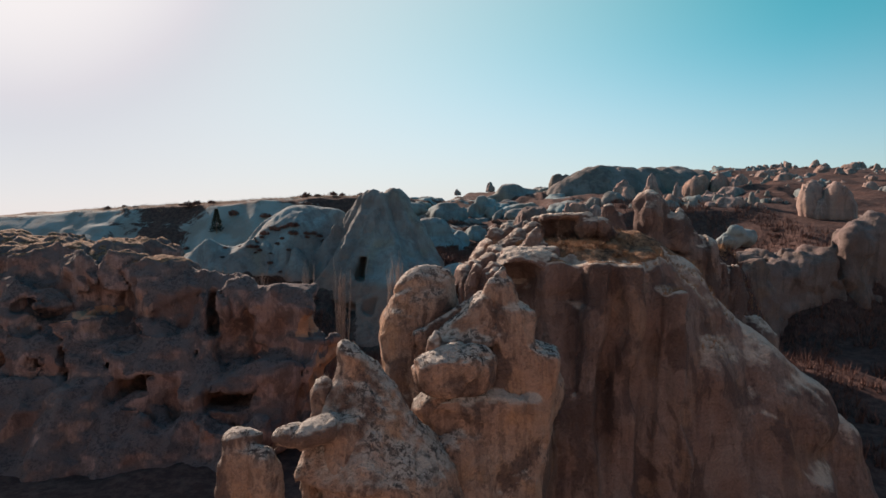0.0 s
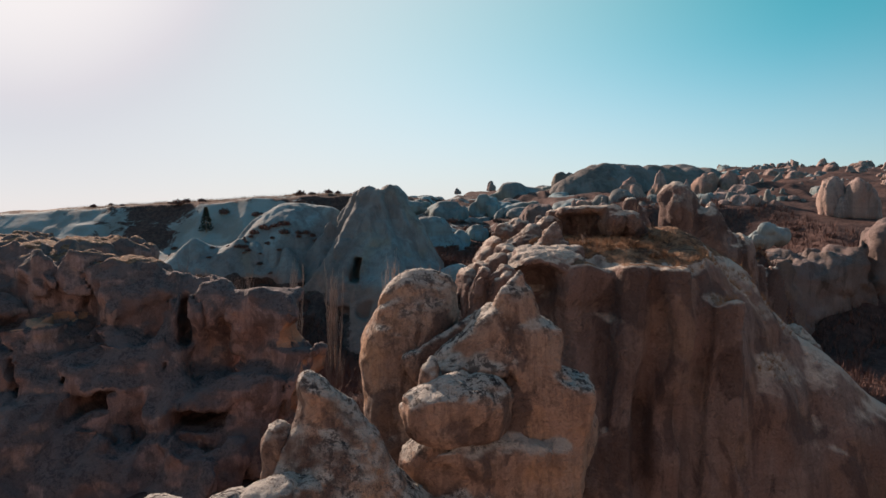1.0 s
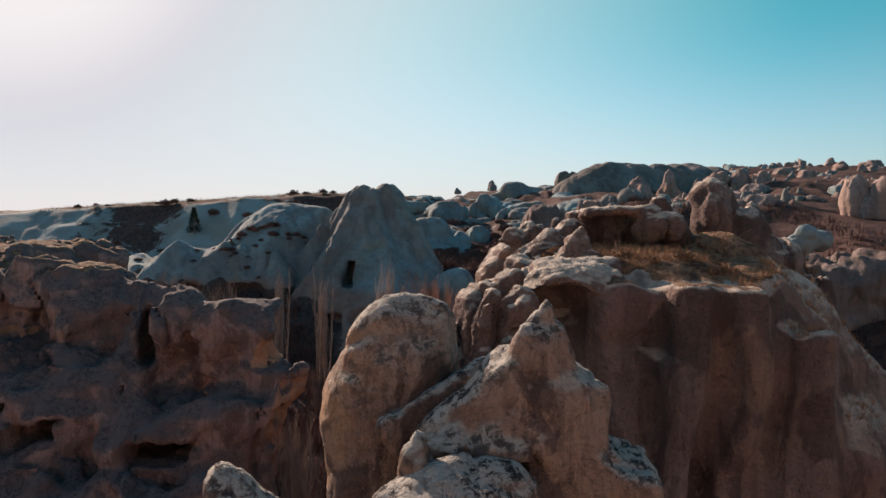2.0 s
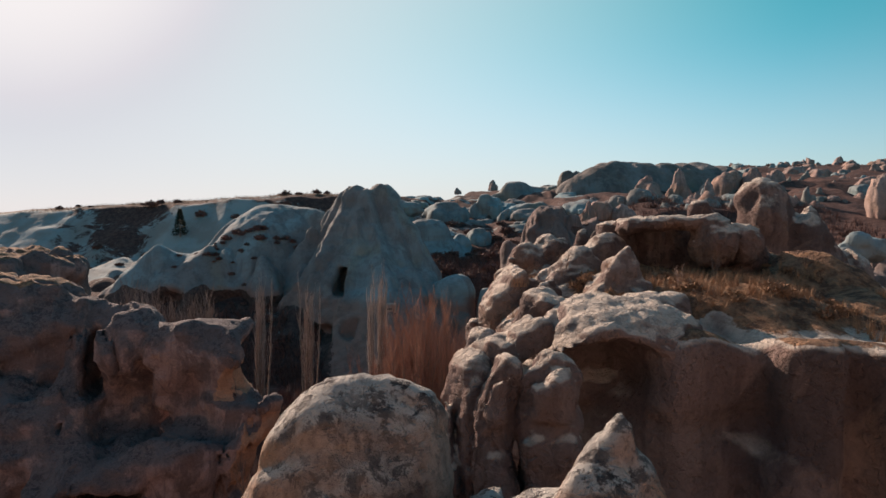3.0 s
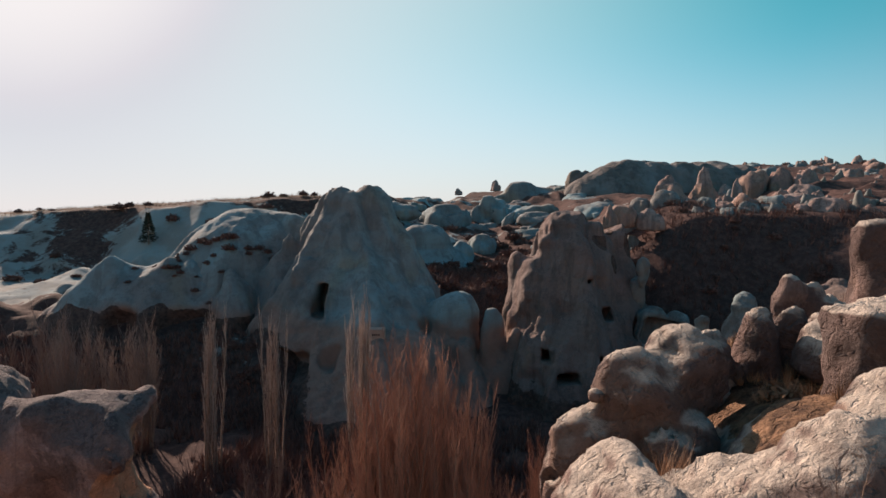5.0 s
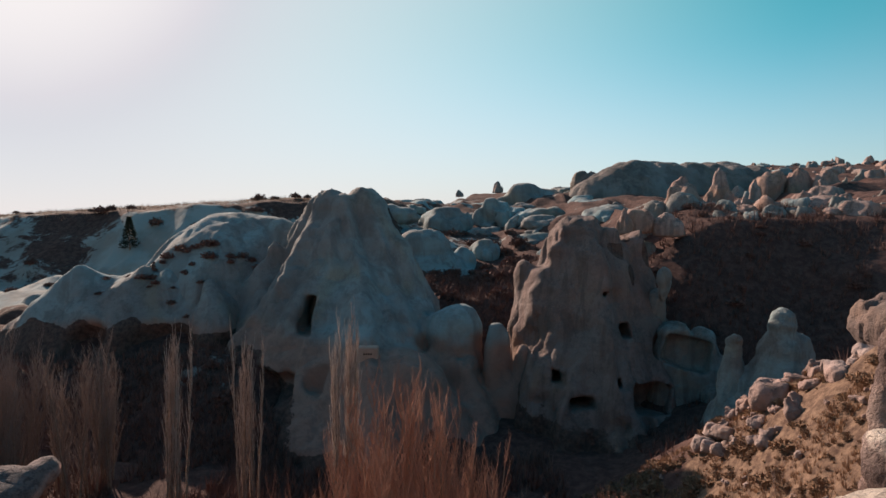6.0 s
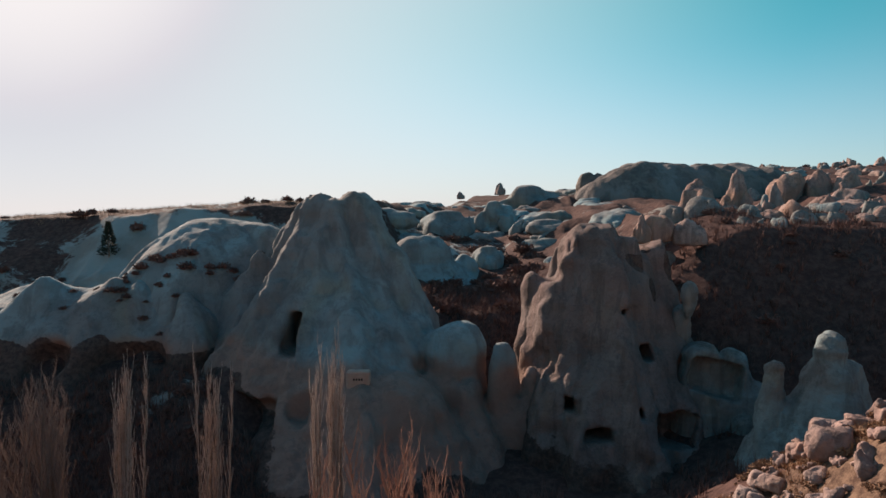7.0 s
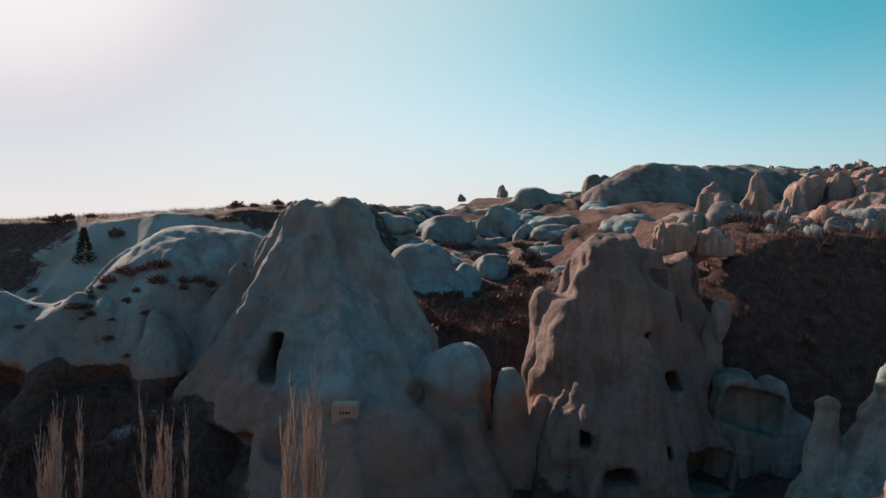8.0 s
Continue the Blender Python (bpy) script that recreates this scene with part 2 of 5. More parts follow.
def math_node(t, op, a, b):
    n = t.nodes.new("ShaderNodeMath")
    n.operation = op
    for s, v in ((n.inputs[0], a), (n.inputs[1], b)):
        if isinstance(v, bpy.types.NodeSocket):
            t.links.new(v, s)
        else:
            s.default_value = v
    return n.outputs[0]


def stretched(t, sx, sy, sz):
    g = t.nodes.new("ShaderNodeNewGeometry")
    m = add(t, "ShaderNodeMapping")
    m.inputs["Scale"].default_value = (sx, sy, sz)
    t.links.new(g.outputs["Position"], m.inputs["Vector"])
    return m.outputs[0]


def tuff(name, pale, warm, dark, lichen=0.5, bump=0.25, streak=0.35, size=1.0, grain_by=(0.55, 1.42), crust_and_light=None, crust_and_light_at=(0.24, 0.62), stain=0.0, stain_at=0.535, low=None, cover_by=((0.09, 0.050, 0.034), (0.34, 0.195, 0.115))):
    """Soft volcanic rock: pale and warm beds, vertical stains, dark lichen on the tops, pitted skin."""
    m, t, b = nodes_of(name)
    g = t.nodes.new("ShaderNodeNewGeometry")
    p = g.outputs["Position"]
    big = ramp(t, noise_tex(t, p, 0.16 / size, 4, 0.6, 0.6), 0.38, 0.62)
    col = mix(t, big, pale, warm)
    ochre = ramp(t, noise_tex(t, p, 0.21 / size, 3, 0.6, 0.8), 0.50, 0.68)
    col = mix(t, math_node(t, "MULTIPLY", ochre, 0.55), col, tuple(a * k for a, k in zip(warm, (1.22, 1.12, 0.85))))
    beds = ramp(t, noise_tex(t, stretched(t, 0.05, 0.05, 0.9), 1.0 / size, 3, 0.6), 0.42, 0.66)
    col = mix(t, math_node(t, "MULTIPLY", beds, 0.28), col, tuple(0.5 * (a + c) for a, c in zip(warm, dark)))
    runs = ramp(t, noise_tex(t, stretched(t, 1.1, 1.1, 0.10), 0.9 / size, 4, 0.65, 0.4), 0.47, 0.60)
    col = mix(t, math_node(t, "MULTIPLY", runs, streak), col, dark)
    broad = ramp(t, noise_tex(t, stretched(t, 0.32, 0.32, 0.06), 0.9 / size, 4, 0.6, 0.5), 0.48, 0.62)
    col = mix(t, math_node(t, "MULTIPLY", broad, streak), col, tuple(0.45 * a + 0.55 * c for a, c in zip(warm, dark)))
    if stain:                                      # broad dark weathering patches with ragged edges
        blot = noise_tex(t, stretched(t, 1, 1, 0.62), 0.24 / size, 7, 0.62, 0.5)
        col = mix(t, math_node(t, "MULTIPLY", ramp(t, blot, stain_at, stain_at + 0.055), stain), col, tuple(0.15 * a + 0.85 * c for a, c in zip(warm, dark)))
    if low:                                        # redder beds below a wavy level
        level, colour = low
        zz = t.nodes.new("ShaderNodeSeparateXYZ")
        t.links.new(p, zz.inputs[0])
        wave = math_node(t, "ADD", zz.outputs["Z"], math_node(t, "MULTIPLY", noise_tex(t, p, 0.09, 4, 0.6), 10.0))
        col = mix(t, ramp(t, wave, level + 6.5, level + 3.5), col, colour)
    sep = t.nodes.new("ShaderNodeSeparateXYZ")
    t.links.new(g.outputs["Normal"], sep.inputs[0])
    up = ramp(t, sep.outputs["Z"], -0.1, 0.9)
    if crust_and_light:                                      # upper faces recoloured as weathering crust, with sunlit brightness put into the pale ones
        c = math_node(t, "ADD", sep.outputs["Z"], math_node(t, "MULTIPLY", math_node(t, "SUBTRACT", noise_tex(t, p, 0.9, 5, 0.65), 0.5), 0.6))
        col = mix(t, math_node(t, "MULTIPLY", ramp(t, c, *crust_and_light_at), 0.92), col, crust_and_light)
    spots = ramp(t, noise_tex(t, p, 2.2 / size, 8, 0.78, 0.4), 0.48, 0.56)
    patches = ramp(t, noise_tex(t, p, 0.30 / size, 4, 0.65, 0.6), 0.38, 0.54)
    cover = math_node(t, "MULTIPLY", math_node(t, "MULTIPLY", spots, patches), math_node(t, "ADD", math_node(t, "MULTIPLY", up, 0.75), 0.25))
    col = mix(t, math_node(t, "MULTIPLY", cover, lichen), col, (dark[0] * 0.45, dark[1] * 0.5, dark[2] * 0.55))
    def mark(key, colour, wander):
        at = t.nodes.new("ShaderNodeAttribute")
        at.attribute_name = key
        e = math_node(t, "ADD", at.outputs["Fac"], math_node(t, "MULTIPLY", math_node(t, "SUBTRACT", noise_tex(t, p, 1.2, 6, 0.7, 0.3), 0.5), wander))
        return mix(t, ramp(t, e, 0.44, 0.56), col, colour)
    col = mark("fresh", mix(t, ramp(t, noise_tex(t, p, 0.8, 5, 0.7), 0.35, 0.65), (0.60, 0.33, 0.21), (0.48, 0.265, 0.175)), 0.7)
    col = mark("soil", mix(t, ramp(t, noise_tex(t, p, 1.6, 8, 0.75), 0.38, 0.62), *cover_by), 0.9)
    fine = noise_tex(t, p, 7.0 / size, 6, 0.7)
    grain = t.nodes.new("ShaderNodeMapRange")
    grain.inputs[3].default_value, grain.inputs[4].default_value = grain_by
    t.links.new(fine, grain.inputs[0])
    col = mix(t, 1.0, col, grain.outputs[0], "MULTIPLY")
    t.links.new(col, b.inputs["Base Color"])
    b.inputs["Roughness"].default_value = 0.93
    b.inputs["Specular IOR Level"].default_value = 0.2
    h = math_node(t, "ADD", math_node(t, "MULTIPLY", noise_tex(t, p, 1.6 / size, 8, 0.68, 0.2), 1.0), math_node(t, "MULTIPLY", fine, 0.45))
    pits = ramp(t, noise_tex(t, p, 4.2 / size, 3, 0.55, 0.5), 0.36, 0.47)      # weathered pits
    h = math_node(t, "ADD", h, math_node(t, "MULTIPLY", pits, 0.28))
    bu = add(t, "ShaderNodeBump", Strength=bump, Distance=0.5 * size)
    t.links.new(h, bu.inputs["Height"])
    t.links.new(bu.outputs[0], b.inputs["Normal"])
    return m


def plain(name, colours, scale=2.0, roughness=0.9, bump=0.0):
    """A material that wanders between two colours, with each object a little apart."""
    m, t, b = nodes_of(name)
    g = t.nodes.new("ShaderNodeNewGeometry")
    o = t.nodes.new("ShaderNodeObjectInfo")
    n = ramp(t, noise_tex(t, g.outputs["Position"], scale, 5, 0.65), 0.3, 0.7)
    f = math_node(t, "ADD", math_node(t, "MULTIPLY", n, 0.7), math_node(t, "MULTIPLY", o.outputs["Random"], 0.3))
    t.links.new(mix(t, f, colours[0], colours[1]), b.inputs["Base Color"])
    b.inputs["Roughness"].default_value = roughness
    b.inputs["Specular IOR Level"].default_value = 0.15
    if bump:
        bu = add(t, "ShaderNodeBump", Strength=bump, Distance=0.1)
        t.links.new(noise_tex(t, g.outputs["Position"], scale * 4, 6, 0.7), bu.inputs["Height"])
        t.links.new(bu.outputs[0], b.inputs["Normal"])
    return m


# BUFF and SPOTTED upper faces are lightened partly to stand in for sun
BUFF = tuff("buff_tuff", (0.31, 0.235, 0.21), (0.26, 0.172, 0.148), (0.08, 0.056, 0.054), lichen=0.35, bump=0.9, streak=0.35, grain_by=(0.6, 1.38), crust_and_light=(0.62, 0.53, 0.45), crust_and_light_at=(0.42, 0.76), stain=0.75, stain_at=0.51)
SPOTTED = tuff("lichen_spotted_tuff", (0.45, 0.34, 0.28), (0.43, 0.275, 0.205), (0.095, 0.068, 0.064), lichen=1.0, bump=0.9, streak=0.35, size=0.8, crust_and_light=(0.50, 0.465, 0.42), crust_and_light_at=(0.32, 0.68), stain=0.9, stain_at=0.485)
RED = tuff("reddish_tuff", (0.45, 0.325, 0.305), (0.43, 0.265, 0.23), (0.12, 0.085, 0.082), lichen=0.7, streak=0.4, bump=0.8, crust_and_light=(0.16, 0.132, 0.13), crust_and_light_at=(0.1, 0.5), stain=0.75, stain_at=0.495)
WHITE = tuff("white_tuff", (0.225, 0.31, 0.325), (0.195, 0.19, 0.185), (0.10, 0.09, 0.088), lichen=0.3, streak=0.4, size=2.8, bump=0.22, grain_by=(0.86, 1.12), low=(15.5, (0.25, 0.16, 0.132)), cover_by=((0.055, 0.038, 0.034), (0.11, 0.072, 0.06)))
PINK = tuff("pinkish_tuff", (0.205, 0.165, 0.155), (0.19, 0.132, 0.12), (0.10, 0.08, 0.072), lichen=0.4, streak=0.6, size=1.8, bump=0.45, grain_by=(0.72, 1.26), stain=0.3, cover_by=((0.055, 0.038, 0.034), (0.11, 0.072, 0.06)))

FIELDSTONE = tuff("warm_field_tuff", (0.35, 0.27, 0.245), (0.32, 0.21, 0.18), (0.09, 0.07, 0.065), lichen=0.6, streak=0.4, size=1.8, bump=0.4, grain_by=(0.78, 1.2))
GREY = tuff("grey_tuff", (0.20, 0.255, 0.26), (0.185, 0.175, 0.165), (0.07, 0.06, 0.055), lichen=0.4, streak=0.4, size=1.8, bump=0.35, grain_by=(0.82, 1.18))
HILL = tuff("grey_hill_tuff", (0.20, 0.19, 0.185), (0.17, 0.14, 0.125), (0.07, 0.062, 0.06), lichen=0.35, streak=0.5, size=7, bump=0.3, grain_by=(0.8, 1.18))


def soil_material():
    """Ground: pale tuff where bare, dark winter scrub and dry grass where it is overgrown (the scrub attribute)."""
    m, t, b = nodes_of("hillside_soil")
    g = t.nodes.new("ShaderNodeNewGeometry")
    p = g.outputs["Position"]
    a = t.nodes.new("ShaderNodeAttribute")
    a.attribute_name = "scrub"
    dry = t.nodes.new("ShaderNodeAttribute")
    dry.attribute_name = "dry"
    edge = math_node(t, "ADD", a.outputs["Fac"], math_node(t, "MULTIPLY", math_node(t, "SUBTRACT", noise_tex(t, p, 0.22, 6, 0.7, 0.4), 0.5), 1.5))
    f = ramp(t, edge, 0.42, 0.58)
    bare = mix(t, ramp(t, noise_tex(t, p, 0.12, 4, 0.6), 0.4, 0.62), (0.26, 0.29, 0.285), (0.22, 0.215, 0.20))
    bush = mix(t, ramp(t, noise_tex(t, p, 0.9, 6, 0.75), 0.4, 0.65), (0.056, 0.032, 0.029), (0.105, 0.062, 0.053))
    straw = mix(t, ramp(t, noise_tex(t, p, 1.2, 6, 0.75), 0.35, 0.65), (0.065, 0.04, 0.031), (0.19, 0.125, 0.088))
    e2 = ramp(t, math_node(t, "ADD", dry.outputs["Fac"], math_node(t, "MULTIPLY", math_node(t, "SUBTRACT", noise_tex(t, p, 0.35, 5, 0.7), 0.5), 1.0)), 0.42, 0.58)
    col = mix(t, e2, mix(t, f, bare, bush), straw)
    bounce_slope = t.nodes.new("ShaderNodeAttribute")      # unseen slope behind the camera, coloured warm to bounce sunlight onto the rocks
    bounce_slope.attribute_name = "bounce_slope"
    col = mix(t, bounce_slope.outputs["Fac"], col, mix(t, ramp(t, noise_tex(t, p, 0.2, 5, 0.65), 0.35, 0.65), (0.33, 0.265, 0.235), (0.29, 0.215, 0.185)))
    t.links.new(col, b.inputs["Base Color"])
    b.inputs["Roughness"].default_value = 0.95
    b.inputs["Specular IOR Level"].default_value = 0.1
    bu = add(t, "ShaderNodeBump", Strength=0.5, Distance=0.6)
    t.links.new(noise_tex(t, p, 0.9, 8, 0.7), bu.inputs["Height"])
    t.links.new(bu.outputs[0], b.inputs["Normal"])
    return m


SOIL = soil_material()
BARK = plain("grey_brown_bark", ((0.16, 0.11, 0.085), (0.30, 0.22, 0.17)), 3.0)
REDTWIG = plain("reddish_twigs", ((0.23, 0.118, 0.088), (0.41, 0.225, 0.16)), 0.5)
PALETWIG = plain("pale_poplar_twigs", ((0.34, 0.26, 0.225), (0.50, 0.40, 0.345)), 0.5)
GREYTWIG = plain("grey_brown_twigs", ((0.17, 0.125, 0.11), (0.28, 0.21, 0.185)), 0.5)
SPURGRASS = plain("russet_dry_grass", ((0.19, 0.10, 0.06), (0.42, 0.265, 0.16)), 0.9)
DARKLEAF = plain("dark_evergreen_needles", ((0.018, 0.022, 0.018), (0.045, 0.05, 0.035)), 2.0)
SCRUBTWIG = plain("dark_scrub_twigs", ((0.10, 0.056, 0.05), (0.19, 0.108, 0.09)), 1.0)
DRYBUSH = plain("dry_brown_bush", ((0.13, 0.075, 0.05), (0.30, 0.185, 0.115)), 1.2)
STRAW = plain("dry_straw", ((0.23, 0.13, 0.085), (0.50, 0.325, 0.21)), 1.5)


# ---- the ground, one sheet to the horizon ----
def sstep(a, b, v):
    t = np.clip((v - a) / (b - a), 0, 1)
    return t * t * (3 - 2 * t)


def ground_height(x, y):
    """Valley floor, the pale hillside across it, the dark slope, the spur behind the outcrop, the plateau beyond, and
    an added unseen hill behind the camera.
    """
    wy = y + 4 * vnoise(x * 0.045, y * 0.045, x * 0 + 0.5, 91) + 2 * vnoise(x * 0.13, y * 0.13, x * 0 + 0.5, 92)
    # the rise towards negative y is an unseen hill added to block and bounce light
    left = np.interp(wy, (-140, -60, -20, -6, 8, 60, 95, 122, 136, 141, 150, 165, 184, 204, 216, 1500), (92, 76, 42, 15, 4, 4, 3.5, 4, 11, 13.5, 15, 17, 19.5, 33.4, 34.5, 34.5))
    left = left + sstep(185, 205, wy) * 0.06 * np.clip(x + 80, -120, 40)
    mid = np.interp(wy, (-140, -60, -20, -6, 8, 60, 95, 125, 138, 150, 160, 175, 200, 240, 300, 360, 450, 1500), (92, 76, 42, 15, 3, 3, 2.5, 3, 4.5, 12, 18, 22, 26, 31, 37.5, 43, 45, 45))
    right = np.interp(wy, (-140, -60, -20, -6, 8, 40, 70, 95, 112, 124, 132, 155, 172, 205, 273, 320, 1500), (92, 76, 42, 15, 3, 3, 5, 7, 8, 8, 11, 31, 34, 34, 39, 44, 46))
    far = np.interp(wy, (-140, -60, -20, -6, 8, 40, 70, 95, 108, 118, 175, 300, 400, 520, 1500), (92, 76, 42, 15, 4, 4, 6, 8, 10, 23, 36, 49, 60, 66, 66))
    a, b, c = sstep(-26, -15, x - 0.15 * np.maximum(y - 150, 0)), sstep(16, 48, x), sstep(44, 74, x - 0.36 * np.maximum(y - 120, 0))
    h = left + (mid - left) * a
    h = h + (right - h) * b
    h = h + (far - h) * c
    bad = sstep(160, 185, y) * (1 - sstep(300, 420, y))
    rill = 0.6 - 2 * np.abs(vnoise(x * 0.09 + 0.3 * vnoise(x * 0.05, y * 0.05, x * 0, 70), y * 0.035, x * 0, 71))
    h = h + bad * (1 - 0.8 * sstep(190, 200, y) * (1 - sstep(-30, -10, x))) * (1.5 * rill + 0.7 * (0.5 - np.abs(vnoise(x * 0.2, y * 0.11, x * 0, 72)) * 2)) * (1 - sstep(300, 360, y))
    crest_x = np.interp(y, (62, 70, 82, 100, 112), (20, 25, 36, 38, 36))
    crest_z = np.interp(y, (56, 64, 70, 82, 100, 108, 116, 122), (4, 22, 26, 25.6, 22.5, 18.5, 13, 8))
    width = np.where(x < crest_x, np.interp(y, (70, 90, 110), (11, 17, 15)), 9)
    spur = crest_z * np.exp(-((x - crest_x) / width) ** 2)
    k = np.clip(0.5 + 0.25 * (spur - h), 0, 1)
    h = h * (1 - k) + spur * k + k * (1 - k) * 1.0
    bank = sstep(118, 130, y) * (1 - sstep(150, 165, y)) * (1 - sstep(-24, -12, x))
    h = h + 2.2 * bank * fbm(x * 0.09, y * 0.12, x * 0, 3, 75)
    rug = 0.55 * np.exp(-(((x - 29) / 13) ** 2 + ((y - 98) / 20) ** 2) ** 2)
    return h + 0.45 * fbm(x * 0.14, y * 0.14, x * 0, 4, 73) + rug * fbm(x * 0.38, y * 0.38, x * 0, 2, 76)


def ground_sheet():
    def axis(stops):
        return np.concatenate([np.arange(a, b, s) for a, b, s in stops])
    xs = axis(((-3000, -600, 300), (-600, -200, 20), (-200, -120, 4), (-120, 120, 0.8), (120, 300, 2.5), (300, 700, 20), (700, 3001, 300)))
    ys = axis(((-2000, -200, 300), (-200, 40, 6), (40, 70, 2), (70, 230, 0.8), (230, 420, 2.5), (420, 800, 20), (800, 4001, 300)))
    x, y = np.meshgrid(xs, ys, indexing="ij")
    z = ground_height(x, y)
    verts = np.stack([x, y, z], -1).reshape(-1, 3)
    i = np.arange(len(xs) * len(ys)).reshape(len(xs), len(ys))
    faces = np.stack([i[:-1, :-1], i[1:, :-1], i[1:, 1:], i[:-1, 1:]], -1).reshape(-1, 4)
    me = mesh_of("ground", verts, faces, SOIL)
    n = vnoise(x * 0.035, y * 0.035, x * 0, 55) + 0.5 * vnoise(x * 0.1, y * 0.1, x * 0, 56)
    pale = sstep(150, 160, y) * (1 - sstep(196, 203, y)) * (1 - sstep(-25, -10, x))
    domes = sstep(165, 185, y) * (1 - sstep(330, 380, y)) * sstep(-25, -5, x) * (1 - 0.8 * sstep(36, 52, x - 0.1 * (y - 160)))
    scrub = 0.85 - 0.85 * pale - 0.08 * domes + 0.45 * sstep(44, 56, x) * (1 - sstep(330, 400, y)) + 0.28 * n - 0.3 * sstep(196, 202, y) * (1 - sstep(-30, -10, x))
    scrub = scrub + 1.1 * sstep(13, 22, x) * (1 - sstep(156, 172, y)) + 0.35 * sstep(-70, -85, x) * pale
    dry = sstep(206, 214, y) * (0.55 - 0.32 * sstep(-30, 0, x))
    dry = np.maximum(dry, 0.75 * np.exp(-(((x - 29) / 12) ** 2 + ((y - 96) / 19) ** 2) ** 2))
    # warm colour for the unseen slope that throws light back
    bounce_slope = 1 - sstep(8, 26, y)
    for key, v in (("scrub", scrub), ("dry", dry), ("bounce_slope", bounce_slope)):
        me.attributes.new(key, "FLOAT", "POINT").data.foreach_set("value", v.astype(np.float32).ravel())
    return tagged(new("ground", me), "rolling valley ground of pale tuff, dark scrub and dry grass", "ground", kind="structure")


ground_sheet()


def thing(name, me, label, category, group=""):
    return tagged(new(name, me), label, category, group)


# ---- the great outcrop that the camera flies over ----
def outcrop_soil(x, y, z, n):
    top = sstep(0.55, 0.85, n[:, 2]) * sstep(26.2, 27.4, z) * sstep(4.5, 6.5, x + 0.12 * (y - 45))
    return np.maximum(top * (0.9 - 0.5 * sstep(62, 66, y)), 0.7 * sstep(0.5, 0.8, n[:, 2]) * sstep(23.5, 25, z) * (1 - sstep(6, 7.5, x)))


OUTCROP = [
    slab(10.7, 51.8, 13.2, 5.9, 8.0, 14.9, 2.4, lean=1.5),
    slab(14.0, 56, 12.6, 4.4, 8, 14.6, 2.5, tip=8),
    slab(18.6, 53, 17.2, 11.5, 7.2, 6.6, 3.2, tip=40),
    spire(7.4, 50, 0, 12.0, 8.4, 46.2, 23.2, 3.9, 0.9, 0.8),
    spire(12, 50, 0, 12.0, 11.6, 45.9, 23.4, 4.3, 0.9, 0.8),
    spire(16.5, 50, 0, 11.0, 14.8, 46.4, 21.8, 4.3, 0.9, 0.8),
    spire(20, 50, 0, 10.5, 18.4, 46.8, 17.8, 4.3, 1.0, 0.8),
    spire(23, 50, 0, 9.5, 22.0, 47.4, 13.2, 4.3, 1.0, 0.8),
    spire(27, 51, 0, 8.0, 26.0, 48.5, 8.6, 4.3),
    spire(31, 52, 0, 6.0, 30.4, 51.5, 11.0, 3.6),
    slab(7.6, 41.9, 15.4, 0.75, 1.5, 11.6, 0.35, turn=26, lean=-5), slab(8.7, 42.6, 15.0, 1.0, 1.5, 11.6, 0.5, turn=6, lean=-5), slab(9.9, 41.5, 15.0, 0.95, 1.5, 12.0, 0.35, turn=-14, lean=-5), slab(12.5, 41.7, 14.6, 1.05, 1.5, 12.2, 0.4, turn=14, lean=-5), slab(15.6, 42.4, 13.4, 1.2, 1.4, 11.6, 0.5, turn=-12, lean=-6),
    spire(5, 52, 0, 8.5, 5.6, 50, 23.4, 2.8, 0.9, 1.3),
    spire(13, 66, 0, 9.0, 14, 65, 15, 4.5),
    spire(17.5, 68, 0, 9.0, 18, 67.5, 22.5, 4.0),
]
CAVE = ell(5.1, 41.2, 25.9, 1.8, 2.9, 1.05)
HOLLOWS = [CAVE, ell(10.0, 52.0, 29.0, 3.2, 2.6, 0.7), ell(19.0, 38.6, 14.5, 4.2, 3.4, 5.5), ell(20.5, 41.6, 17.5, 0.9, 1.6, 0.5), ell(25.6, 43.0, 14.8, 1.5, 1.9, 0.9),
           ell(13.2, 40.2, 13.5, 1.8, 1.0, 3.0)]
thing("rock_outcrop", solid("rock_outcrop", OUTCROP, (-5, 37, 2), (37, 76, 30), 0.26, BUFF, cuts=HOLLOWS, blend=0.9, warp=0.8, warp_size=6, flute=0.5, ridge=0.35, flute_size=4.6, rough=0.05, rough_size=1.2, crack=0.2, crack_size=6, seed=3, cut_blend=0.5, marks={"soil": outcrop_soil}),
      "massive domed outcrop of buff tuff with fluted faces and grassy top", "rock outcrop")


def rock(name, label, shapes, step=0.16, material=None, foot=None, group="", category="boulder", margin=0.6, **how):
    """A rock fitted into its own box; foot cuts it off below."""
    pts = []
    for lo, hi in (BOUNDS[id(f)] for f in shapes):
        pts += [lo, hi]
    pts = np.array(pts)
    lo, hi = pts.min(0) - margin, pts.max(0) + margin
    if foot is not None:
        lo[2] = foot
    how = {**dict(blend=0.45, warp=0.3, warp_size=2.2, rough=0.075, rough_size=0.8, crack=0.12, crack_size=1.8), **how}
    return thing(name, solid(name, shapes, lo, hi, step, material or BUFF, **how), label, category, group)


BOUNDS = {}
KEEP = []


def egg(cx, cy, cz, rx, ry, rz, turn=0, lean=0, facets=7):
    f = ell(cx, cy, cz, rx, ry, rz, turn, lean, facets)
    r = max(rx, ry)
    q = max(r, rz) if lean else rz
    BOUNDS[id(f)] = ((cx - r, cy - r, cz - q), (cx + r, cy + r, cz + q))
    KEEP.append(f)
    return f


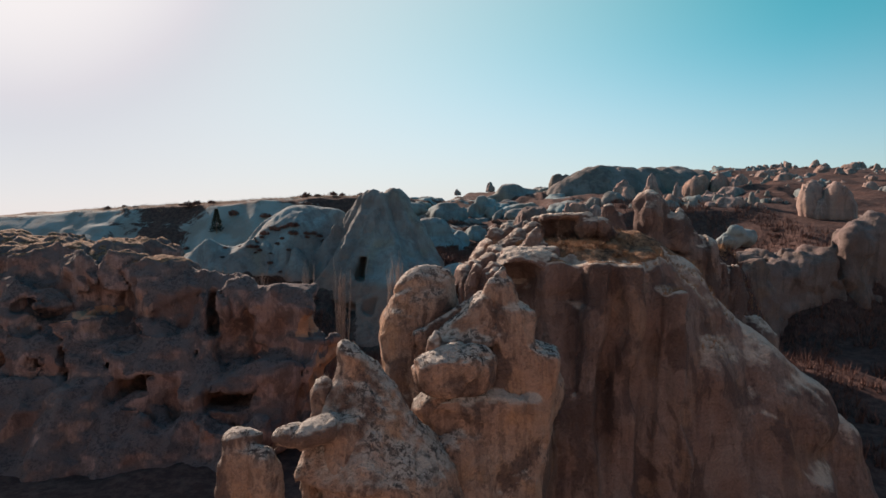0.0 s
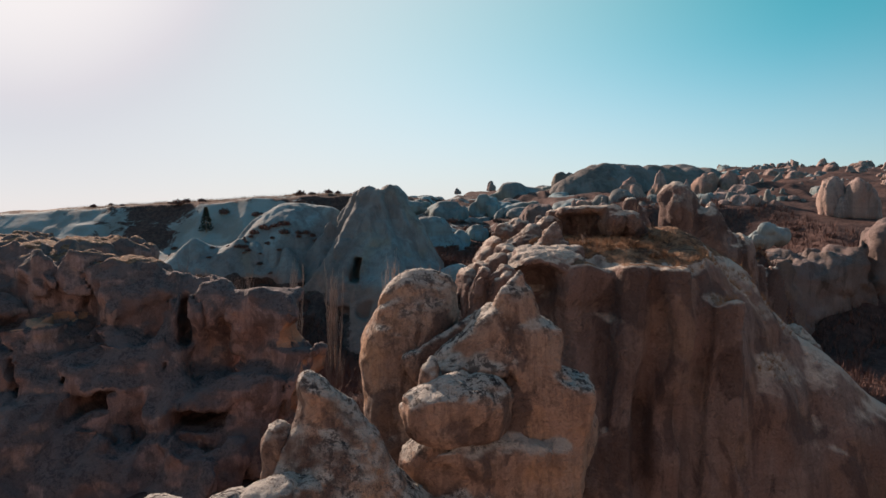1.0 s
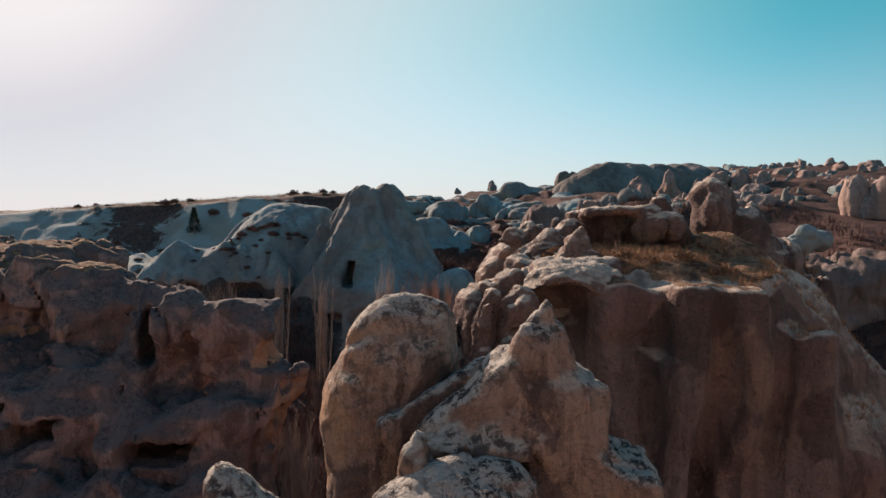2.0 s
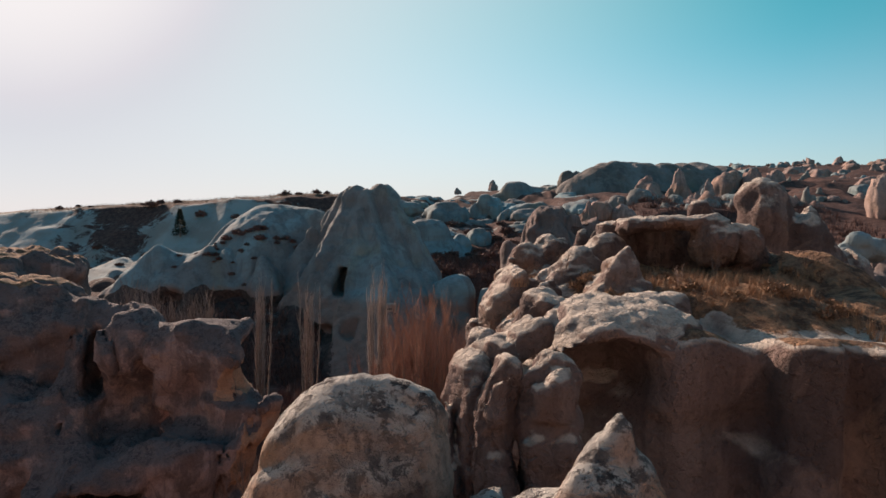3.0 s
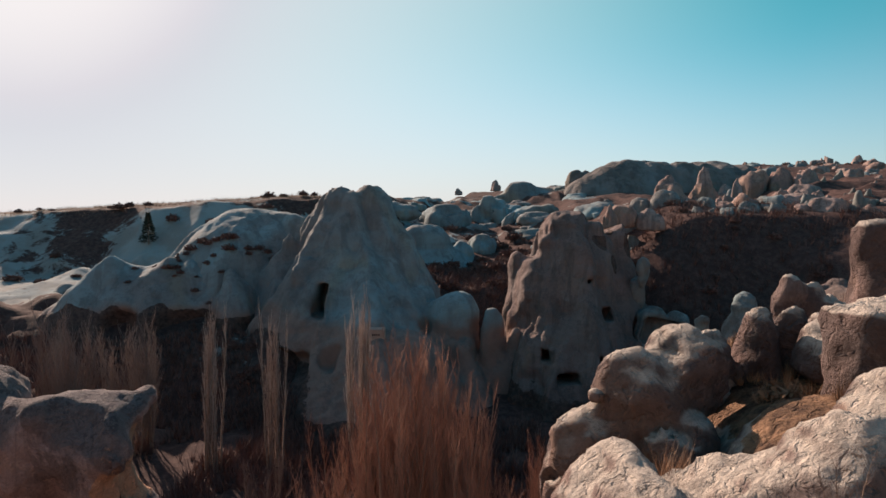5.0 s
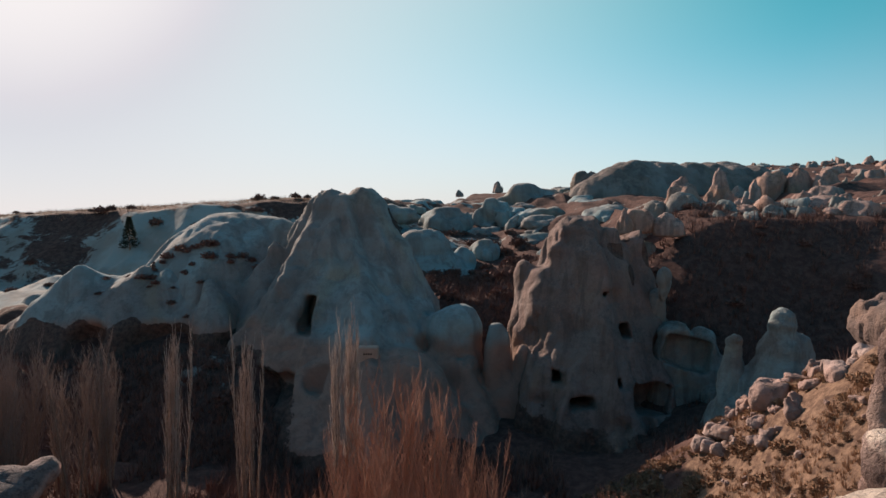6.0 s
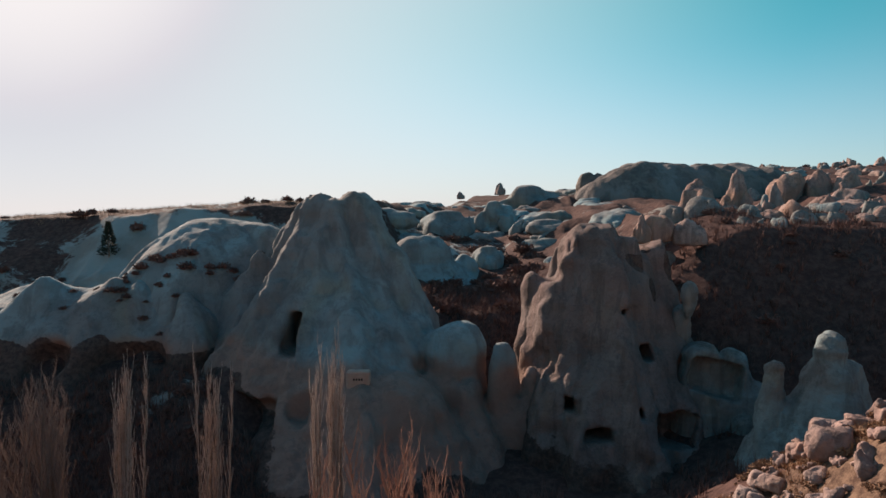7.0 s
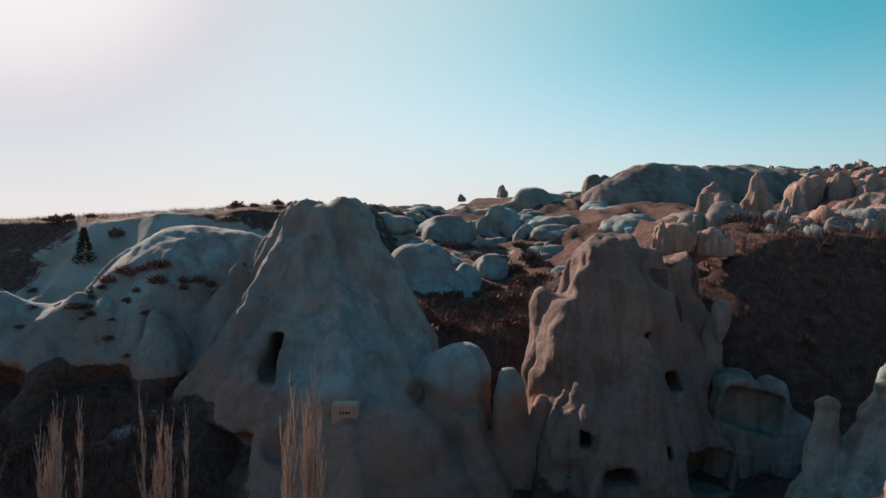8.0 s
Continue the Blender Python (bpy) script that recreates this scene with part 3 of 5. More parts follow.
def horn(x0, y0, z0, r0, x1, y1, z1, r1, sx=1.0, sy=1.0, turn=0, power=1.0):
    f = spire(x0, y0, z0, r0, x1, y1, z1, r1, sx, sy, turn, power)
    k = max(sx, sy)
    BOUNDS[id(f)] = ((min(x0 - r0 * k, x1 - r1 * k), min(y0 - r0 * k, y1 - r1 * k), z0), (max(x0 + r0 * k, x1 + r1 * k), max(y0 + r0 * k, y1 + r1 * k), z1 + r1))
    KEEP.append(f)
    return f


def chunk(cx, cy, cz, hx, hy, hz, turn=0, lean=0, tip=0, r=0.22):
    """A blocky piece of rock for a boulder."""
    f = slab(cx, cy, cz, hx, hy, hz, r, turn, lean, tip)
    q = math.sqrt(hx * hx + hy * hy + hz * hz)
    BOUNDS[id(f)] = ((cx - min(q, hx + hz), cy - min(q, hy + hx), cz - q), (cx + min(q, hx + hz), cy + min(q, hy + hx), cz + q))
    KEEP.append(f)
    return f


def crag(ax, ay, az, sides, foot, flat=0.1, soft=0.35):
    """A pointed crag with its box reckoned from its widest side."""
    whole = pyramid(ax, ay, az, sides, flat, None, soft)

    def f(x, y, z):
        return -smin(-whole(x, y, z), z - foot, 0.3)
    r = flat + max(run for _, run in sides) * (az - foot)
    BOUNDS[id(f)] = ((ax - r, ay - r, foot), (ax + r, ay + r, az))
    KEEP.append(f)
    return f


SPIRES = "pinnacles beside the outcrop"
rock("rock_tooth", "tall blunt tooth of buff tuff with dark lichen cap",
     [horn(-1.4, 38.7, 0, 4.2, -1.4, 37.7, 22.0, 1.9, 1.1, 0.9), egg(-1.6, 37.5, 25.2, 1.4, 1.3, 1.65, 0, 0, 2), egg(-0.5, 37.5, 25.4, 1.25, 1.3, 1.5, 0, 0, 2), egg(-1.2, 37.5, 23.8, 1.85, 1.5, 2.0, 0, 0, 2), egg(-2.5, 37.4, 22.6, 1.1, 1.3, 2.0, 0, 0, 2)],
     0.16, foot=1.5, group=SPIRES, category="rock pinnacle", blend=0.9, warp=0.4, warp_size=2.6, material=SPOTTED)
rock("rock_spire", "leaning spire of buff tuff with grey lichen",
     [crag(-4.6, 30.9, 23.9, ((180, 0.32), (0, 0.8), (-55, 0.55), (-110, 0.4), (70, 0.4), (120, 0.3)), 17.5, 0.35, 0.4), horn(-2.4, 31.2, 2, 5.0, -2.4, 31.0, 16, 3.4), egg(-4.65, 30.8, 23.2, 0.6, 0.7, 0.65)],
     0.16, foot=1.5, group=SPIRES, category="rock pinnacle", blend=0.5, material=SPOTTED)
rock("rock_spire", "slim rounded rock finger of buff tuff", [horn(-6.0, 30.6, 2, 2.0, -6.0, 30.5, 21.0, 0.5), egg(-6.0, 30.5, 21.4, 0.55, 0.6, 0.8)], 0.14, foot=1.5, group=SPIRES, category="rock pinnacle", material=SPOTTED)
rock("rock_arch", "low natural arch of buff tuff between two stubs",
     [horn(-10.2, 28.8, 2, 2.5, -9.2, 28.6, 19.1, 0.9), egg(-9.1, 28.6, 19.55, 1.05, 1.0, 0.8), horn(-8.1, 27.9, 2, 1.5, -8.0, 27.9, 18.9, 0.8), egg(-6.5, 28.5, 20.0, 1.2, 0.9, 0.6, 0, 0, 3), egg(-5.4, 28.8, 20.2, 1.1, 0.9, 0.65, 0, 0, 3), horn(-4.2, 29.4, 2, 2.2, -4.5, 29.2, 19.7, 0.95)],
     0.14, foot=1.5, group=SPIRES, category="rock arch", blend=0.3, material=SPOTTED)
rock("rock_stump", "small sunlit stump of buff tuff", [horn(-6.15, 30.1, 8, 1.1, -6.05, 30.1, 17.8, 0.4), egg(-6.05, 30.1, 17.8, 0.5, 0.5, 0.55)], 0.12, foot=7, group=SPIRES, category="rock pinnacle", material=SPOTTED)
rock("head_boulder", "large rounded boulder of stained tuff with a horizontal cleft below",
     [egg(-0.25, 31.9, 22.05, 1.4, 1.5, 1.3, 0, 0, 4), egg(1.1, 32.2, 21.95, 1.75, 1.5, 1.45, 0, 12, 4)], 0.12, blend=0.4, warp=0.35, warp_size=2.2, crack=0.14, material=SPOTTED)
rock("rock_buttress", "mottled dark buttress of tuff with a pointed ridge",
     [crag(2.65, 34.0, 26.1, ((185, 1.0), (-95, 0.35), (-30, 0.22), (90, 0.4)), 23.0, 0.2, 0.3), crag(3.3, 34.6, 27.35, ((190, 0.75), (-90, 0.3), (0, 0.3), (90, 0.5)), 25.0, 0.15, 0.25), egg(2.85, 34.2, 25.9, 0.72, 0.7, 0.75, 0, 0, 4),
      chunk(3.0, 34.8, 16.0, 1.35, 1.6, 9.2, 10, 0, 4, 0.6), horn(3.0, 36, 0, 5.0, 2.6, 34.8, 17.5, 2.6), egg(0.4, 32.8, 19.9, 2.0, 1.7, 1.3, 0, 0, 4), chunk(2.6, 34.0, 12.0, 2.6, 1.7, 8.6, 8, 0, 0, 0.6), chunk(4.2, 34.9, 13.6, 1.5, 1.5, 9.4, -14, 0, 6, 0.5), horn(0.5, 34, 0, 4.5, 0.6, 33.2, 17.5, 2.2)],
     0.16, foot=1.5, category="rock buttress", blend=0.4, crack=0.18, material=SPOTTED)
rock("rock_wedge", "smooth sloping wedge of tuff in a cleft", [chunk(0.3, 36.1, 23.6, 1.9, 1.0, 0.75, 0, 0, -31, 0.3), horn(0.4, 36.8, 0, 3.4, 0.4, 36.4, 21.2, 1.6)], 0.16, foot=1.5, category="rock wedge", material=SPOTTED)
rock("small_rock", "small upright knob of pale tuff", [egg(-0.55, 32.5, 23.5, 0.3, 0.35, 0.55), egg(-0.45, 32.6, 23.0, 0.45, 0.45, 0.5), horn(-0.4, 32.8, 16, 1.0, -0.45, 32.6, 22.8, 0.4)], 0.1, foot=15, category="rock", material=SPOTTED)

EDGE = "boulders along the outcrop's edge"



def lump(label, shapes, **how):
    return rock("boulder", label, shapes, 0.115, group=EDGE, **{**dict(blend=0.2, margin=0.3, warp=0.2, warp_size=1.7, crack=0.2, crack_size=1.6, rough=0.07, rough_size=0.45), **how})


lump("broad sunlit cap boulder of pale buff tuff over a hollow", [egg(5.7, 43.5, 26.7, 2.35, 2.2, 1.3, 20, 8, 9), chunk(4.3, 42.7, 26.4, 0.9, 1.3, 0.75, 20, 0, -32), egg(7.0, 43.3, 26.5, 1.1, 1.5, 1.0), egg(5.2, 44.8, 25.6, 2.6, 1.3, 1.6)], blend=0.3, cuts=[CAVE])
lump("finger-like rib of creased tuff", [egg(1.3, 40.8, 25.3, 0.72, 1.0, 1.6, 0, -14), egg(0.9, 40.6, 23.4, 0.85, 1.1, 1.8), egg(0.8, 41, 21, 1.2, 1.3, 2.2)])
lump("finger-like rib of creased tuff", [egg(2.0, 39.9, 25.6, 0.52, 0.9, 1.4), egg(1.9, 39.9, 23.6, 0.68, 1.0, 2.0), egg(2.0, 40.4, 21.2, 1.1, 1.3, 2.2)])
lump("knuckled rib of tuff with an ochre foot", [egg(3.0, 39.6, 26.3, 0.75, 0.9, 0.75), egg(3.1, 39.6, 24.7, 0.8, 1.0, 1.9), egg(3.6, 40.2, 22.2, 1.5, 1.4, 2.2)])
lump("flattened boulder of grey-buff tuff", [chunk(2.5, 41.6, 26.9, 0.95, 0.75, 0.42, 30, 0, -20), egg(1.7, 41.8, 26.2, 0.7, 0.9, 0.7), egg(2.6, 42.4, 25.5, 1.3, 1.3, 1.0)])
lump("small rounded boulder of buff tuff", [egg(3.8, 44.9, 27.5, 0.72, 0.8, 0.6), egg(3.8, 45.1, 26.5, 1.0, 1.0, 1.0)])
lump("upright boulder of buff tuff above the valley", [egg(2.0, 47.6, 25.0, 0.75, 1.0, 1.3), egg(1.9, 47.4, 24.0, 0.9, 1.2, 1.7), egg(2.4, 46.9, 22.4, 1.4, 1.7, 2.2)])
lump("sharp-crested wedge of tuff with one sunlit and one shaded side", [crag(4.55, 48.4, 28.05, ((165, 0.9), (-75, 0.25), (-20, 0.4), (60, 0.6), (195, 0.8)), 25.6, 0.12, 0.12), egg(3.4, 47.4, 25.9, 0.9, 1.1, 0.8)], blend=0.2, warp=0.12, foot=25.0)
lump("tall boulder with a sunlit shoulder and a cleft side", [chunk(3.35, 51.0, 26.75, 1.35, 1.1, 0.85, 10, 0, -45, 0.3), egg(2.75, 51.0, 25.2, 0.85, 1.0, 1.7), egg(3.2, 51.3, 24.0, 0.95, 1.1, 2.2)], blend=0.25, foot=22.5)
lump("slim pillar of tuff leaning on a boulder", [egg(1.85, 51.2, 25.0, 0.34, 0.6, 1.4), egg(2.0, 51.6, 23.0, 0.8, 1.0, 2.0)])
lump("big creased boulder of buff tuff", [egg(5.35, 54.4, 28.55, 0.78, 0.9, 0.98, 10, 0, 9), egg(4.45, 54.1, 28.1, 0.8, 0.9, 0.98, 0, 0, 9), egg(3.7, 53.9, 27.25, 0.68, 0.8, 0.95, 0, 0, 9), egg(5.0, 53.7, 27.3, 0.95, 0.8, 0.8), egg(4.6, 54.6, 26.2, 1.7, 1.4, 1.6)], blend=0.09, crack=0.26, crack_size=1.1)
rock("pebble", "small round stone balanced on a creased boulder", [egg(3.72, 53.75, 28.24, 0.17, 0.17, 0.15)], 0.05, margin=0.12, category="stone", warp=0.03, rough=0.01, crack=0.0)
lump("long sunlit ridge of rough tuff", [crag(5.95, 50.1, 29.0, ((212, 1.15), (-95, 0.9), (-40, 0.5), (60, 0.6), (180, 0.95)), 27.0, 0.3, 0.3), egg(4.7, 50.0, 27.4, 0.7, 0.7, 0.8)], blend=0.25, warp=0.2, foot=26.7)
lump("egg-shaped boulder sunlit along its back", [egg(7.2, 50.9, 28.9, 1.0, 0.7, 0.72, 25, 0, 5), egg(6.6, 50.7, 28.55, 0.7, 0.6, 0.5, 25), egg(7.6, 51.2, 28.4, 0.7, 0.8, 0.9)], rough=0.05)
lump("overhanging slab of tuff above a dark shelter", [chunk(9.5, 51.3, 29.95, 1.6, 1.3, 0.22, 3, 0, -2, 0.2), egg(8.2, 51.1, 29.7, 0.5, 0.9, 0.3), egg(9.4, 50.9, 30.05, 0.8, 0.8, 0.26), egg(11.4, 50.4, 29.25, 1.0, 1.1, 1.1), egg(12.4, 50.8, 29.1, 1.1, 1.2, 1.1), egg(12.9, 51.8, 28.4, 1.3, 1.4, 1.2), egg(9.8, 54.4, 28.9, 2.6, 0.9, 1.0), chunk(9.8, 53.0, 28.9, 2.4, 0.6, 1.05)], blend=0.25)
lump("leaning sunlit slab of tuff on grassy ground", [crag(6.95, 47.0, 29.1, ((170, 0.8), (215, 1.0), (-75, 0.35), (0, 0.5), (60, 0.7)), 26.4, 0.25, 0.2)], blend=0.2, warp=0.12, foot=26.6)
lump("long low ridge of smooth pale tuff in grass", [egg(5.9, 46.5, 27.4, 1.3, 0.75, 0.62, 15, 0, 4), egg(5.0, 46.2, 27.0, 0.8, 0.7, 0.55)], blend=0.35, warp=0.2, rough=0.05)
lump("low dome of pale tuff beside the grass", [egg(7.0, 44.6, 27.25, 1.2, 0.8, 0.68, 5, 0, 4), egg(7.8, 44.9, 27.35, 0.8, 0.7, 0.55)], blend=0.35, warp=0.2, rough=0.05)
lump("grey boulder with a sunlit slope and a shaded face", [crag(4.45, 45.1, 27.75, ((200, 0.9), (-75, 0.5), (-10, 0.6), (80, 0.5), (150, 0.6)), 26.0, 0.25, 0.25), egg(4.6, 44.9, 26.7, 1.0, 0.8, 0.75)], blend=0.3, warp=0.2, foot=25.9)
for i, (x, y, z, r, q) in enumerate(((6.35, 54.9, 28.35, 0.42, 0.9), (7.2, 55.0, 28.7, 0.48, 0.95), (7.95, 55.2, 28.7, 0.42, 0.95), (8.6, 55.3, 28.6, 0.5, 0.85), (9.5, 55.6, 28.7, 0.6, 0.75))):
    lump("upright rounded lump of tuff in a row", [egg(x, y, z, r, r * 1.1, q, 0, 0, 4), egg(x, y + 0.2, z - 1.0, r * 1.4, r * 1.5, 0.9)], seed=40 + i)
lump("sunlit crest of rough tuff", [egg(10.7, 56.4, 29.1, 1.1, 0.9, 0.5), egg(12.6, 56.6, 29.0, 1.2, 1.0, 0.55), egg(11.6, 57.0, 28.2, 2.2, 1.4, 0.9)])

RIDGE = "rocks on the ridge behind the outcrop"
rock("ridge_rock", "narrow upright rock of warm buff tuff", [horn(18.0, 67.2, 22, 2.2, 17.9, 67, 29.6, 0.95), egg(17.8, 67, 30.2, 1.0, 0.9, 1.1, 0, 0, 10), egg(18.6, 67.2, 29.4, 0.7, 0.8, 1.0, 0, 0, 10)], 0.16, foot=20, group=RIDGE)
rock("ridge_rock", "tall domed rock with a sunlit face and long shaded flank",
     [horn(21.8, 68.2, 22, 2.6, 22.1, 68, 31.2, 1.5), egg(22.2, 68, 31.4, 1.55, 1.6, 1.6), egg(22.3, 66.6, 30.2, 0.95, 1.0, 1.3), egg(24.4, 67.8, 28.2, 2.4, 1.9, 2.8, 0, 0), egg(27.3, 68.5, 25, 3.2, 2.2, 3.4), egg(30.6, 69.5, 21, 3.8, 2.8, 4.6), egg(33.5, 70.5, 16, 3.8, 3, 5.0), egg(21.2, 67, 29.5, 0.8, 0.8, 1.7)],
     0.22, foot=8, group=RIDGE, blend=0.9, flute=0.3, flute_size=1.6)
rock("ridge_rock", "small white boulder of tuff", [egg(38.0, 82, 28.0, 0.95, 0.9, 0.85), egg(39.5, 82.5, 27.2, 1.6, 1.2, 1.2), egg(37.2, 82.5, 26.6, 1.6, 1.4, 1.2)], 0.16, group=RIDGE, material=WHITE)
rock("ridge_rock", "warm sunlit wall of eroded tuff", [horn(20.6, 78.5, 16, 2.2, 20.5, 78.2, 26.6, 0.8), egg(20.6, 78, 27.2, 0.9, 0.9, 1.0), egg(21.8, 78.5, 25.6, 1.6, 1.4, 2.6), egg(23.2, 79, 23.5, 2.2, 1.8, 3.4)], 0.18, foot=12, group=RIDGE, flute=0.2)
rock("ridge_rock", "rounded boulder of buff tuff", [egg(18.9, 76.0, 22.2, 1.5, 1.5, 1.6), egg(20.2, 76.4, 21.5, 1.8, 1.6, 1.8)], 0.16, group=RIDGE)
rock("ridge_rock", "smooth low whaleback of pale tuff", [egg(13.8, 72.4, 20.4, 2.2, 2.4, 1.4), egg(15.8, 72.2, 20.8, 2.4, 2.6, 1.7), egg(17.8, 73.4, 20.6, 2.4, 2.6, 1.8), horn(16, 72, 4, 6, 15.8, 72.4, 17.5, 3)], 0.2, foot=2, group=RIDGE, blend=1.0)

# ---- left cliff ----
CLIFF = [
    slab(-62, 92, 11, 21, 12, 15.0, 2.0, turn=-8), slab(-39.0, 81.0, 10.6, 6.4, 3.6, 14.2, 1.4, turn=-24), slab(-30.4, 79, 9.4, 3.0, 3.0, 13.0, 1.2, turn=-20, lean=3),
    slab(-19.7, 76.5, 9.0, 2.7, 1.5, 12.0, 0.7, turn=10, tip=-3), slab(-24.6, 78.2, 9.4, 2.2, 2.2, 12.5, 0.9, turn=-8, lean=4), slab(-16.1, 75.2, 5.6, 2.1, 2.0, 10.2, 0.7, turn=-36, tip=-4),
    slab(-46, 77, 5, 14, 6, 12.4, 2.0, lean=7), slab(-32.5, 75.5, 5, 4.6, 6, 12.0, 1.6, turn=18, lean=6), slab(-21.5, 76.5, 3, 4.6, 5, 10.2, 1.4, turn=-8, lean=8), slab(-27, 74.5, 3.5, 3.5, 5, 9.6, 1.3, turn=10, lean=8),
    slab(-41, 57.5, 0, 10, 5, 8.6, 1.8, turn=8, lean=10), slab(-26.5, 65, 0, 7, 5, 7.4, 1.5, turn=-8, lean=8), slab(-43, 66, 2, 9, 6, 10.0, 1.8, turn=12, lean=10), slab(-34.6, 64.5, 4, 3.8, 4.0, 11.4, 1.3, turn=-14, lean=6), ell(-34.6, 61.8, 15.2, 2.6, 2.3, 1.9, 0, 0, 5),
    ell(-50, 73.5, 19.6, 4.5, 3.5, 1.5, 0, 0, 6), ell(-43, 71.5, 17.6, 3.4, 3.0, 1.5, 0, 0, 6), ell(-57, 76.5, 22, 4, 3, 1.6, 0, 0, 6), ell(-41, 77.5, 22.4, 3.0, 2.4, 2.2, 0, 0, 6), ell(-33, 76.8, 20, 2.2, 2.2, 2.0, 0, 0, 6), ell(-25.4, 78.6, 21.5, 1.6, 1.8, 1.5, 0, 0, 5),
]
CAVES = [slab(-22.2, 73.5, 14.3, 0.8, 3, 0.6, 0.15), slab(-44.6, 72, 19.4, 1.1, 6, 0.9, 0.3), slab(-48.6, 72, 18.9, 1.0, 6, 0.7, 0.3), slab(-15.3, 72, 9.2, 0.6, 3, 0.6, 0.1), slab(-36.4, 60, 13.1, 0.35, 3, 0.75, 0.25), ell(-41.5, 74.0, 20.4, 2.4, 4.0, 1.1), slab(-37.4, 73, 16.6, 1.9, 4, 0.9, 0.3, turn=12, tip=14),
         ell(-28.2, 75.5, 18.0, 1.3, 4, 2.4), slab(-33.6, 71, 10.5, 2.0, 4, 1.0, 0.3, turn=-10, tip=-12), slab(-24.5, 71, 9.0, 1.8, 3.4, 0.9, 0.3, turn=8, tip=9), ell(-46, 62, 9.5, 4, 4, 1.2), ell(-54, 70, 13.5, 4, 4.5, 1.3)]


def roof(x, y, z):
    """Brows of the cliff fall away towards the valley."""
    top = np.interp(x, (-60, -42, -35, -31, -28, -18, -14.8, -13.5), (26.0, 25.6, 24.8, 24.0, 21.6, 21.6, 20.5, 16.0))
    top = top + 1.4 * vnoise(x * 0.3, y * 0.15, x * 0, 87) + 0.8 * vnoise(x * 0.9, y * 0.4, x * 0, 88)
    return 0.6 * (top + 1.3 * (y - np.interp(x, (-32, -22), (78.5, 75.8))) - z)


CAVES.append(roof)
HOLES = random.Random(12)
CAVES += [ell(HOLES.uniform(-66, -29), HOLES.uniform(71.5, 74), HOLES.uniform(8, 21), HOLES.uniform(0.4, 1.2), 3.4, HOLES.uniform(0.4, 1.4), HOLES.uniform(-25, 25), HOLES.uniform(-20, 20), 4) for _ in range(30)]


def fresh_cliff(x, y, z, n):
    a = sstep(0.05, 0.4, n[:, 0] - 0.2 * n[:, 1]) * np.exp(-(((x + 16.8) / 2.0) ** 2 + ((y - 76.4) / 3.0) ** 2 + ((z - 17.4) / 3.6) ** 2) ** 2)
    b = sstep(0.2, 0.5, n[:, 0]) * np.exp(-(((x + 13.6) / 2.6) ** 2 + ((z - 11.0) / 4.4) ** 2) ** 2)
    c = sstep(-0.2, 0.3, n[:, 0] - 0.4 * n[:, 1]) * np.exp(-(((x + 33.6) / 2.0) ** 2 + ((y - 59.5) / 3) ** 2 + ((z - 15.2) / 2.6) ** 2) ** 2)
    d = 0.8 * np.exp(-(((x + 29.5) / 3.4) ** 2 + ((y - 69.5) / 3) ** 2 + ((z - 16.6) / 1.3) ** 2) ** 2) + 0.7 * np.exp(-(((x + 42) / 2.6) ** 2 + ((z - 18.4) / 0.6) ** 2) ** 2)
    return np.maximum(np.maximum(a, b), np.maximum(c, d))


thing("cliff", solid("cliff", CLIFF, (-84, 49, 0), (-10, 103, 28), 0.42, RED, cuts=CAVES, blend=1.1, warp=1.6, warp_size=5.0, flute=1.0, ridge=0.7, flute_size=3.4, strata=0.3, rough=0.3, rough_size=2.0, crack=0.4, crack_size=4, seed=21, cut_blend=0.3,
      marks={"fresh": fresh_cliff, "soil": lambda x, y, z, n: sstep(0.6, 0.9, n[:, 2]) * sstep(23.5, 24.5, z) * 0.75}),
      "dark reddish tuff cliff pocked with hollows and orange scars", "cliff")

